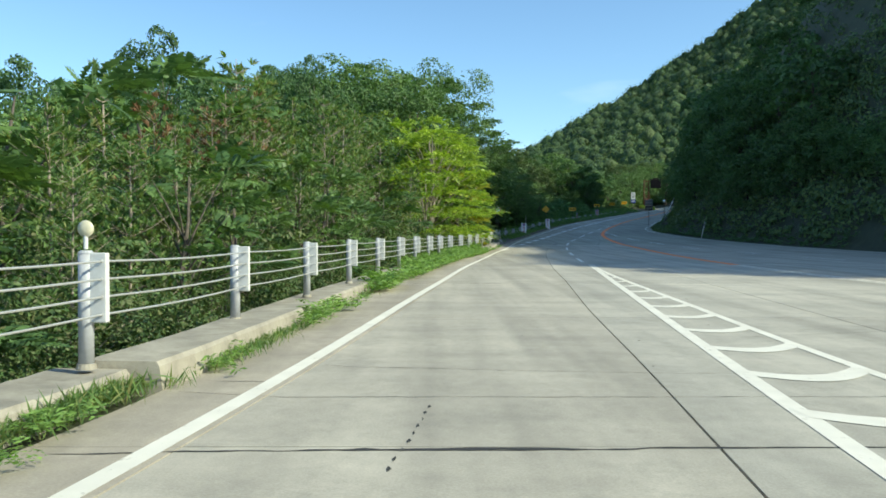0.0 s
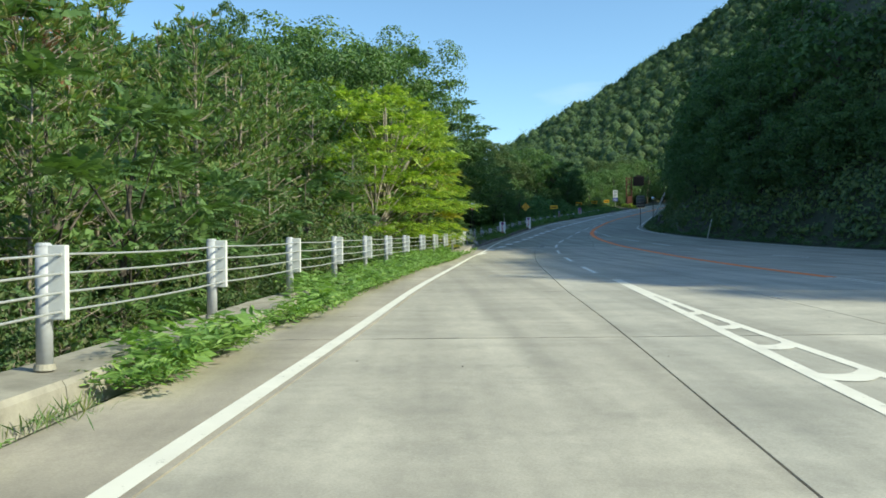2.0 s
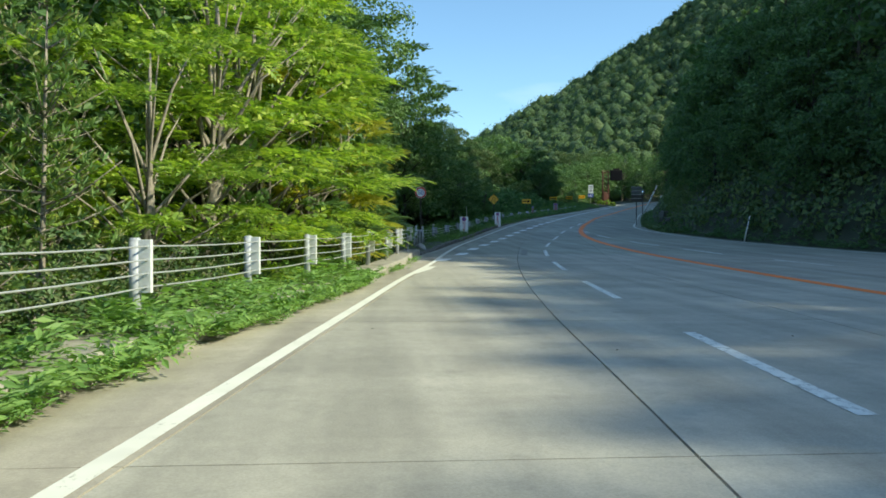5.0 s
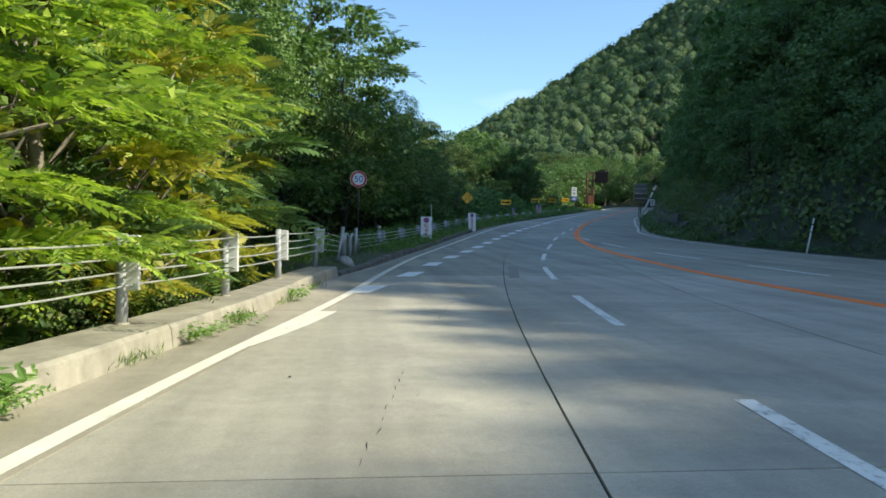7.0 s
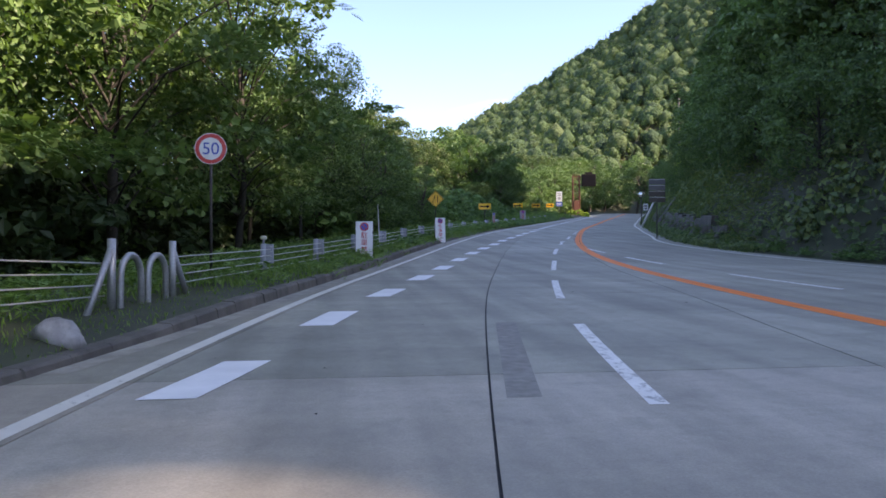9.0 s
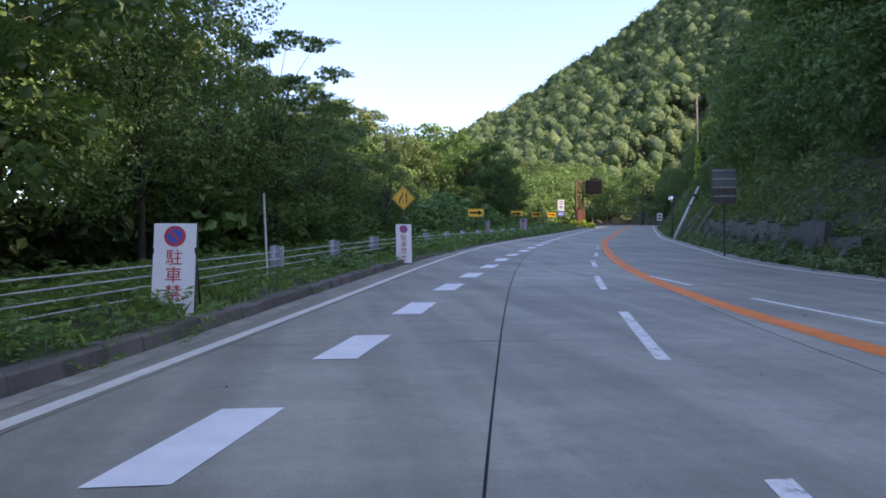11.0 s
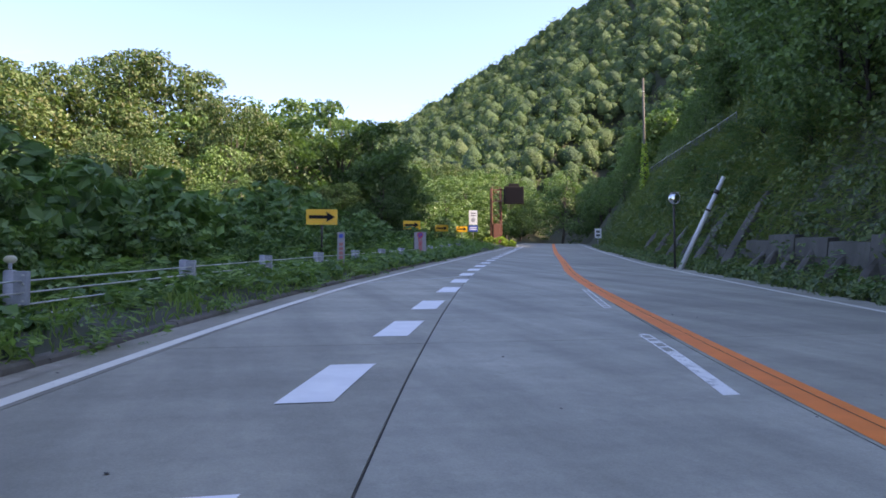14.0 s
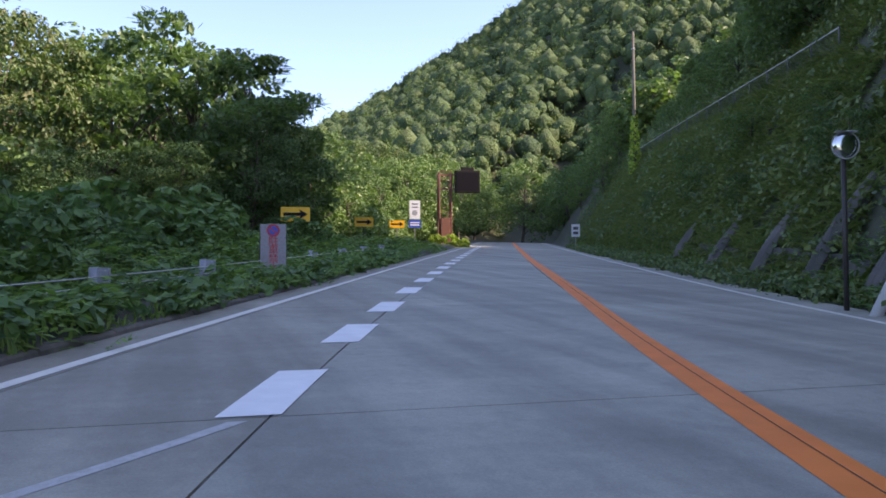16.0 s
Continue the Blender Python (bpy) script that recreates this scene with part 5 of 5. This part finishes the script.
flat("left_bar", [(-.03, .28), (-.085, .28), (-.085, .13), (-.24, -.08), (-.24, -.30), (-.185, -.30), (-.185, -.10), (-.03, .11)], .004, sign_black, diamond,
     Matrix.Translation((0, -.02, sc)) @ Matrix.Diagonal((.8, 1, .8, 1)))
for k in range(4):
    flat("dotted_bar", [(-.06, -.02 - .08 * k), (-.025, -.02 - .08 * k), (-.025, -.06 - .08 * k), (-.06, -.06 - .08 * k)], .004, sign_black, diamond, Matrix.Translation((0, -.02, sc)) @ Matrix.Diagonal((.8, 1, .8, 1)))


def chevron(x, y, z, w, label):
    s = thing("arrow_sign", pose(x, y, vz(x, y), 0, 0, face(x, y, x - 8, y - 60)), label, "road sign", "arrow signs on the bend")
    sc = z - vz(x, y)
    h = w * .5
    sign_pole(s, sc + .1, .035, dark_steel)
    board = flat("board", round_rect(w, h, .03), .014, sign_yellow, s, Matrix.Translation((0, -.016, sc)))
    a = [(-.41, .055), (.17, .055), (.13, .17), (.42, 0), (.13, -.17), (.17, -.055), (-.41, -.055)]
    flat("arrow", [(px * w, pz * w) for px, pz in a], .004, sign_black, board, Matrix.Translation((0, -.021, sc)))
    return s


chevron(21.46, 135.3, 6.16, 1.08, "yellow board with a black arrow pointing along the bend")
chevron(30.0, 159.2, 7.7, 1.12, "yellow board with a black arrow pointing along the bend")
chevron(36.6, 176.6, 8.75, 1.15, "yellow board with a black arrow pointing along the bend")
chevron(41.6, 187.5, 9.45, 1.15, "yellow board with a black arrow pointing along the bend")


def no_parking(x, y, turn, w, h, faded, label):
    s = thing("no_parking_stand", pose(x, y, float(road_z(y)) - .01 if y < 120 else vz(x, y) - .02, 0, 0, turn), label, "sign", "no parking stands")
    tilt = pose(0, 0, .08, -8, 0, 0)
    flat("board", [(-w / 2, 0), (w / 2, 0), (w / 2, h), (-w / 2, h)], .02, faded_board if faded else sign_white, s, tilt)
    for px in (-w / 2, w / 2):
        part("leg", box(bmesh.new(), (px - .015, .02, -.08), (px + .015, .05, h)), dark_steel, s).matrix_basis = tilt
        part("prop", rod(bmesh.new(), (px, .55, 0), (px, .12, h * .8), .014), dark_steel, s)
    part("foot_bar", rod(bmesh.new(), (-w / 2, .55, .01), (w / 2, .55, .01), .012), dark_steel, s)
    zc = h * .87
    holder = part("roundel", rod(bmesh.new(), (0, -.006, zc), (0, 0, zc), w * .255, None, 32), sign_blue, s)
    holder.matrix_basis = tilt
    rg = ring("red_band", w * .18, w * .25, -.009, .003, sign_red, s, 0, zc)
    rg.matrix_basis = tilt
    bar = flat("red_slash", [(-w * .2, zc + w * .17), (-w * .16, zc + w * .21), (w * .2, zc - w * .17), (w * .16, zc - w * .21)], .003, sign_red, s, Matrix.Translation((0, -.009, 0)))
    bar.matrix_basis = tilt
    for i, ch in enumerate("駐車禁止"):
        o = writing("letter", ch, w * .41, sign_red, s, 0, 0, 0)
        o.matrix_basis = tilt @ pose(0, -.006, h * (.645 - .175 * i), 90, 0, 0)
    return s


no_parking(9.02, 90.95, face(9.1, 91, 6, 55), .58, 1.4, False, "white no parking stand with red letters on the kerb")
no_parking(13.74, 107.0, face(13.7, 107.9, 14, 80), .54, 1.34, False, "white no parking stand with red letters, leaning on its frame")
no_parking(27.88, 147.6, face(27.9, 147.6, 27, 110), .62, 1.25, True, "faded no parking stand among weeds on the verge")
# thin marker poles and a narrow wooden post
x, y = 9.9, 97.0
s = thing("marker_pole", pose(x, y, vz(x, y)), "thin white leaning marker pole by the guard cable", "pole")
part("pole", rod(bmesh.new(), (0, 0, -.2), (-.09, -.1, 3.97 - vz(9.9, 97.0)), .025, .02, 10), post_mat, s)
x, y = 21.78, 132.7
s = thing("wooden_post", pose(x, y, 4.18, 0, 0, face(x, y, 18, 105)), "narrow weathered pale post with faded red lettering", "post")
part("post", box(bmesh.new(), (-.12, -.04, -.25), (.12, .04, 1.29), .01), faded_board, s)
part("roundel", rod(bmesh.new(), (0, -.046, 1.17), (0, -.04, 1.17), .07, None, 24), sign_blue, s)
for k in range(6):
    flat("writing_bar", [(-.06, 0), (.06, 0), (.06, .1), (-.06, .1)], .004, faded_red, s, Matrix.Translation((0, -.042, .16 + .14 * k)))

# information sign
x, y = 46.5, 199.6
s = thing("information_sign", pose(x, y, vz(x, y), 0, 0, face(x, y, 40, 150)), "tall white sign over a small blue plate", "road sign")
sc = 11.4 - vz(x, y)
sign_pole(s, sc + .6, .04, steel_mat)
flat("upper_plate", round_rect(1.0, 1.7, .04), .02, sign_white, s, Matrix.Translation((0, -.03, sc + .3)))
flat("lower_plate", round_rect(1.1, .75, .04), .02, sign_blue, s, Matrix.Translation((0, -.03, sc - 1.0)))
part("roundel", rod(bmesh.new(), (0, -.038, sc), (0, -.03, sc), .26, None, 24), steel_mat, s)
for k in range(2):
    flat("writing_bar", [(-.3, .02), (.3, .02), (.3, .12), (-.3, .12)], .004, sign_back, s, Matrix.Translation((0, -.036, sc + .75 - .3 * k)))
for k in range(2):
    flat("writing_bar", [(-.42, 0), (.42, 0), (.42, .1), (-.42, .1)], .004, sign_white, s, Matrix.Translation((0, -.036, sc - .95 - .22 * k)))

# display board on its lattice mast
x, y = 50.6, 203.0
s = thing("message_board", pose(x, y, vz(x, y) + .1, 0, 0, face(x, y, 45, 150)), "dark message board carried by a brown lattice mast", "message board")
H0 = 6.9
for px in (-.6, .6):
    for py in (0, .7):
        part("mast_leg", rod(bmesh.new(), (px, py, -.4), (px, py, H0), .09, None, 8), rust_mat, s)
for k in range(7):
    z0, z1 = k * 1.0, k * 1.0 + 1.0
    part("brace", rod(bmesh.new(), (-.6, 0, z0), (.6, 0, z1), .035, None, 6), rust_mat, s)
    part("brace", rod(bmesh.new(), (-.6, .7, z1), (.6, .7, z0), .035, None, 6), rust_mat, s)
    part("rung", rod(bmesh.new(), (-.6, 0, z1), (.6, 0, z1), .035, None, 6), rust_mat, s)
part("control_box", box(bmesh.new(), (-.5, -.35, .0), (.35, .0, 2.4), .03), rust_mat, s)
part("arm", box(bmesh.new(), (-.6, .0, 5.2), (3.2, .15, 5.35)), rust_mat, s)
part("arm", box(bmesh.new(), (-.6, .0, 6.6), (3.2, .15, 6.75)), rust_mat, s)
cabinet = part("cabinet", box(bmesh.new(), (.9, -.45, 4.9), (3.4, 0, 7.1), .06), sign_black, s)
part("screen", box(bmesh.new(), (1.05, -.47, 5.1), (3.25, -.44, 6.9)), screen_mat, cabinet)
part("top_lamp", box(bmesh.new(), (1.5, -.35, 7.1), (2.8, -.05, 7.45), .05), sign_black, cabinet)

# clipped golden shrubs at the mast's foot
for i, (x, y, h) in enumerate(((48.9, 200.6, .95), (49.9, 199.6, 1.05), (51.0, 199.2, .9))):
    hedge = make_tree(40 + i, h, .8, .02, 9, 8, 40, .11, LEAF["bright"], label="low clipped golden-green shrub at the foot of the mast", category="shrub", group="mast shrubs", name="shrub", core=30, inner=.12)
    hedge.matrix_basis = Matrix.Translation((x, y, vz(x, y) - .05))

# right side: rear of a direction board, mirror, leaning pole, small signs
x, y = 28.6, 113.4
s = thing("direction_board", pose(x, y, vz(x, y), 0, 0, face(x, y, 15, 80) + 8), "rear of a grey steel road sign with two panels", "road sign")
sc = 5.95 - vz(x, y)
part("pole", rod(bmesh.new(), (0, 0, -.3), (0, 0, sc + .56), .04, None, 12), dark_steel, s)
for k in range(4):
    flat("panel", round_rect(1.04, .36, .02), .02, sign_back if k < 2 else dark_steel, s, Matrix.Translation((0, -.07, sc + .58 - .385 * k)))
    part("bracket", box(bmesh.new(), (-.5, -.1, sc + .70 - .385 * k), (.5, -.072, sc + .73 - .385 * k)), steel_mat, s)
for px in (-.12, .12):
    part("back_rail", box(bmesh.new(), (px - .02, -.048, sc - .78), (px + .02, -.02, sc + .76)), steel_mat, s)
x, y = 37.9, 139.9
s = thing("traffic_mirror", pose(x, y, vz(x, y), 0, 0, face(x, y, 30, 120)), "round traffic mirror on a dark pole", "traffic mirror")
sc = 7.7 - vz(x, y)
part("pole", rod(bmesh.new(), (0, .1, -.3), (0, .1, sc), .05, None, 12), dark_steel, s, smooth=True)
housing = part("housing", rod(bmesh.new(), (0, 0, sc), (0, .09, sc), .275, .2, 32), steel_mat, s)
bm = bmesh.new()
bmesh.ops.create_uvsphere(bm, u_segments=32, v_segments=16, radius=1, matrix=Matrix.Translation((0, .0, sc)) @ Matrix.Diagonal((.25, .06, .25, 1)))
part("mirror", bm, mirror_mat, housing, smooth=True)
part("hood", box(bmesh.new(), (-.2, -.12, sc + .24), (.2, .05, sc + .26), .01), steel_mat, housing)
for (x, y), top, lean, w in (((37.45, 139.05), 4.1, (1.8, -.98), .115), ((27.3, 86.5), 1.75, (.5, .1), .05)):
    s = thing("leaning_pole", pose(x, y, vz(x, y)), "white painted pole leaning against the slope", "pole")
    part("pole", rod(bmesh.new(), (0, 0, -.3), (lean[0], lean[1], top), w, w * .8, 12), post_mat, s, smooth=True)
    foot, head = Vector((0, 0, -.3)), Vector((lean[0], lean[1], top))
    for u, wide in ((.66, .05), (.83, .1)):
        part("dark_band", rod(bmesh.new(), foot.lerp(head, u), foot.lerp(head, u + wide * .4), w * 1.03, w * 1.0, 12), dark_steel, s, smooth=True)
# utility pole
x, y = 64.5, 191.0
s = thing("utility_pole", pose(x, y, vz(x, y), 1, -1, 0), "tall grey concrete utility pole with ivy round its foot", "utility pole")
H0 = 27.4 - vz(x, y)
part("pole", rod(bmesh.new(), (0, 0, -1), (0, 0, H0), .17, .11, 14), kerb_mat, s, smooth=True)
part("step_band", rod(bmesh.new(), (0, 0, H0 - 1.6), (0, 0, H0 - 1.5), .15, None, 14), steel_mat, s)
rng = np.random.default_rng(64)
e = rng.normal(0, 1, (700, 3))
e[:, 2] = 0
e /= np.linalg.norm(e, axis=1)[:, None]
zi = 5.2 * rng.random((700, 1)) ** 1.3
v, f = skin_cloud(rng, e * (.24 + .25 * (1 - zi / 5.2)) * rng.uniform(.7, 1.3, (700, 1)) + np.array([0, 0, 1]) * zi, e, rng.uniform(.2, .34, 700), .8, .4)
raw("ivy", v, f, LEAF["bright"], s)
x, y = 58.9, 191.7
s = thing("small_sign", pose(x, y, vz(x, y), 0, 0, face(x, y, 50, 160)), "small white sign on a post by the slope", "road sign")
part("pole", rod(bmesh.new(), (0, .03, -.2), (0, .03, 2.2), .03), steel_mat, s)
flat("plate", round_rect(.75, 1.1, .03), .015, sign_white, s, Matrix.Translation((0, 0, 1.8)))
for k in range(2):
    flat("writing_bar", [(-.22, 0), (.22, 0), (.22, .25), (-.22, .25)], .004, sign_back, s, Matrix.Translation((0, -.008, 1.45 + .42 * k)))

# ---- weeds ----
def noise_field(x, y):
    return np.array([noise.noise(Vector((float(a) * .8, float(b) * .8, 3.0))) for a, b in zip(x, y)])


rng = np.random.default_rng(31)


def frond(x, y, z, length, a, lift):
    """One feathery leaf: a bent stalk with pairs of leaflets."""
    k = 7
    u = np.linspace(.12, 1, k)
    dirx, diry = math.cos(a), math.sin(a)
    px, py = x + dirx * length * u * .85, y + diry * length * u * .85
    pz = z + length * lift * (1.5 * u - 1.0 * u * u)
    size = length * .34 * np.sin(np.pi * (u * .8 + .15))
    c = np.stack([px, py, pz], 1)
    sidev = np.array([-diry, dirx, 0.15])
    cc, ww = [], []
    for sgn in (-1, 1):
        cc.append(c + sidev * sgn * size[:, None] * .5)
        ww.append(np.tile(sidev * sgn + np.array([dirx, diry, 0]) * .35, (k, 1)))
    return np.concatenate(cc), np.concatenate(ww), np.concatenate([size, size])


def weed_patch(name, spots, mat, label):
    cc, ww, ss = [], [], []
    for x, y, z, n, ln in spots:
        for _ in range(n):
            c, w, s_ = frond(x + rng.normal(0, .1), y + rng.normal(0, .14), z, ln * rng.uniform(.6, 1.25), rng.uniform(0, 6.28), rng.uniform(.5, 1.3))
            cc.append(c), ww.append(w), ss.append(s_)
    v, f = leaf_cloud(rng, np.concatenate(cc), np.concatenate(ww) * 2.2, np.concatenate(ss), .34, .1, .05)
    return tagged(raw(name, v, f, mat), label, "weeds", kind="stuff")


spots = []
y = 4.0
while y < 67:
    dens = .3 if y < 20 else .5 if y < 27 else .92 if y < 55 else .16
    if rng.random() < dens:
        big = rng.uniform(.16, .34) if y < 26 or y > 55 else rng.uniform(.3, .56)
        spots.append((float(foot_x(y)) + rng.uniform(.0, .18), y, float(road_z(y)) + rng.uniform(0, .08), int(rng.uniform(14, 24)), big))
    if rng.random() < .6 and 27 < y < 54:
        spots.append((float(foot_x(y)) - rng.uniform(.1, .7), y, float(road_z(y)) + .24, 10, rng.uniform(.3, .6)))
    y += .28
for y, big in ((19.6, .45), (20.2, .58), (20.8, .68), (21.4, .64), (22.0, .5), (24.9, .42), (25.6, .48), (26.4, .48)):
    spots.append((float(foot_x(y)) + .12, y, float(road_z(y)) + .04, 22, big))
weed_patch("kerb_weeds", spots, LEAF["weed"], "bright green ferns and weeds growing along the wall foot")
spots = []
for i in range(3000):
    y = 70 + 115 * rng.random()
    d = rng.uniform(.12 if y < 84 else .0 if y < 112 else -.12, 6.5)
    x = float(foot_x(y)) - d
    if 70 < y < 79.5 and d < 1.5:
        continue
    lush = min(max((y - 95) / 40, 0), 1)
    spots.append((x, y, vz(x, y), 4, rng.uniform(.28, .5) * (1 + .06 * d) * (1 + (.3 if d < 2.2 else .8) * lush)))
weed_patch("verge_weeds", spots, LEAF["weed"], "dense green weeds and tall grass on the verge")
spots = []
for i in range(900):
    y = 62 + 140 * rng.random()
    x = float(right_x(y)) + 1 + rng.uniform(.2, 1.9)
    spots.append((x, y, vz(x, y), 5, rng.uniform(.3, .65)))
weed_patch("slope_foot_weeds", spots, LEAF["kudzu"], "green grass and weeds along the foot of the slope")
y = 112.0
while y < 190:
    for dd in (R.uniform(2.2, 3.0), R.uniform(3.6, 5.0), R.uniform(5.5, 7.5)):
        if dd < 3 and y < 128:
            continue
        x = behind(y, dd)
        stand.put("bush", x, y, vz(x, y) - .25, R.uniform(.6, .8) if y > 160 and dd < 6 else R.uniform(.7, .95) if dd < 3 else R.uniform(1.2, 2.0), R.uniform(0, 6.28), 1.3)
    y += R.uniform(1.6, 2.6)

# wispy grass at the foot of the wall
rng = np.random.default_rng(19)
gx, gy, gl = [], [], []
for y, n, long in [(5.0, 60, .3), (5.7, 130, .34), (6.3, 190, .4), (6.9, 160, .36), (7.3, 60, .24), (8.8, 70, .24), (9.5, 110, .28), (10.3, 130, .28), (11.2, 110, .26), (12.1, 90, .24), (13.4, 80, .24),
                   (15.2, 60, .22), (18.4, 70, .26), (22.0, 70, .26), (26.5, 70, .26), (57, 80, .25), (60.5, 120, .3), (63, 80, .25), (66.5, 90, .25)]:
    n = n * 2
    gy.append(rng.normal(y, .3, n))
    gx.append(foot_x(gy[-1]) + np.abs(rng.normal(.02, .12, n)) - np.where(gy[-1] < 7.4, .24, 0) - np.where(gy[-1] > 12.9, .1, 0))
    gl.append(long * rng.uniform(.3, .85, n))
gx, gy, gl = np.concatenate(gx), np.concatenate(gy), np.concatenate(gl)
v, f = leaf_cloud(rng, np.stack([gx, gy, road_z(gy) + gl * .4], 1), np.tile((.2, -.1, .55), (len(gx), 1)), gl, .07, .0, .04)
tagged(raw("kerb_grass", v, f, LEAF["pine"]), "wispy green grass tufts at the foot of the concrete wall", "grass", kind="stuff")

# grass on the verge and on the cut slope
rng = np.random.default_rng(91)
n = 15000
gy = 70 + 92 * rng.random(n) ** 1.15
gx = foot_x(gy) - .06 - 3.6 * rng.random(n) ** 1.4
gl = np.where((gy < 79) & (foot_x(gy) - gx < 1.3), .35, 1.0) * rng.uniform(.12, .26, n) * (1 + .7 * noise_field(gx, gy))
v, f = leaf_cloud(rng, np.stack([gx, gy, ground_z(gx, gy) + gl * .4], 1), np.tile((0, 0, .9), (n, 1)), gl, .2, .0, .06)
tagged(raw("verge_grass", v, f, LEAF["grass"]), "fresh green grass along the kerb and guard cable", "grass", kind="stuff")
n = 95000
gy = 100 + 105 * rng.random(n) ** .8
gd = .5 + 9.0 * rng.random(n)
gx = right_x(gy) + 1 + gd
keep = noise_field(gx * .6, gy * .6) > -.4
gx, gy, gd = gx[keep], gy[keep], gd[keep]
n = len(gx)
gl = rng.uniform(.25, .6, n) * (1 + .55 * smooth01(128, 140, gy))
v, f = leaf_cloud(rng, np.stack([gx - .1, gy, ground_z(gx, gy) + gl * .2], 1), np.tile((-.9, 0, .3), (n, 1)), gl, .16, .9, .05)
tagged(raw("slope_grass", v, f, LEAF["dry"]), "dry olive grass hanging over the cut slope", "grass", kind="stuff")

# ---- slope works on the right: ribs, low wall, fence ----
def slope_point(y, d):
    x = float(right_x(y)) + 1 + d
    return Vector((x, y, float(ground_z(x, y))))


rib_group = "slope ribs"
for i, y in enumerate([104.2, 107.1, 109.8, 113.4, 116.5, 119.2, 121.9, 124.2, 126.3, 128.2, 129.9, 131.4, 133.0, 136.4, 140.9, 144.2, 147.8, 152.6, 158.4]):
    stout = y < 135
    w = R.uniform(.16, .24) if stout else R.uniform(.26, .42)
    foot = slope_point(y, 1.0) + Vector((-.25, 0, -.15))
    head = slope_point(y + R.uniform(-.2, .6), R.uniform(1.7, 2.0) if stout else R.uniform(2.6, 4.0))
    head.z = max(head.z, foot.z + 1.15) if stout else head.z
    bm = bmesh.new()
    rings = []
    for k in range(6):
        u = k / 5
        c = foot.lerp(head, u) + Vector((-.1 * math.sin(u * 3.14), 0, .08 * math.sin(u * 3.14)))
        ww = w * (1.15 - .35 * u)
        ring = [(-.12, -.75), (-.2, -.3), (-.2, .35), (-.1, .8), (.7, 1.0), (.7, -1.0)]
        rings.append([bm.verts.new(c + Vector((p + R.uniform(-.04, .04), q * ww + R.uniform(-.035, .035), R.uniform(-.04, .04)))) for p, q in ring])
    for r0, r1 in zip(rings, rings[1:]):
        for k in range(6):
            bm.faces.new((r0[k], r0[(k + 1) % 6], r1[(k + 1) % 6], r1[k]))
    bm.faces.new(rings[-1])
    bm.faces.new(rings[0][::-1])
    bmesh.ops.recalc_face_normals(bm, faces=list(bm.faces))
    tagged(part("slope_rib", bm, ribs_mat), "dark mossy concrete rib propping the steep slope", "slope rib", rib_group)
low_wall = tagged(new("slope_wall"), "low stained concrete wall at the foot of the slope", "wall", kind="structure")
for k in range(22):
    y0 = 104 + k * 2.6
    v = []
    for y in (y0 + .02, y0 + 2.56):
        p = slope_point(y, 1.55)
        z = float(road_z(y))
        h = (1.45 if 104 < y0 < 134 else 1.0) + .12 * math.sin(k * 2.1)
        for dx, dz in ((-.25, -.1), (-.05, h), (.35, h + .03), (.6, -.1)):
            v.append((p.x + dx, y, z + dz))
    raw("wall_panel", v, [(0, 4, 5, 1), (1, 5, 6, 2), (2, 6, 7, 3), (3, 2, 1, 0), (4, 7, 6, 5)][:], ribs_mat, low_wall)
for k in range(17):
    y = 152 + k * 2.6
    p = slope_point(y, 6.7)
    q = slope_point(y + 2.6, 6.7)
    t = thing("fence_panel", Matrix.Translation(p), "grey chain-link fence panel along the top of the slope", "fence", "slope fence")
    part("post", rod(bmesh.new(), (0, 0, -.2), (0, 0, 1.25), .03, None, 8), sign_back, t)
    r = q - p
    part("rail", rod(bmesh.new(), (0, 0, 1.2), (r.x, r.y, r.z + 1.2), .026, None, 6), steel_mat, t)
    bm = bmesh.new()
    n = 9
    for i in range(-n, n + 1):
        for sgn in (1, -1):
            u0, u1 = max(0, i / n), min(1, i / n + 1)
            if u1 <= u0:
                continue
            h0, h1 = (u0 - i / n), (u1 - i / n)
            if sgn < 0:
                h0, h1 = 1 - h0, 1 - h1
            rod(bm, r * u0 + Vector((0, 0, .05 + 1.12 * h0)), r * u1 + Vector((0, 0, .05 + 1.12 * h1)), .005, None, 3)
    part("mesh", bm, sign_back, t)
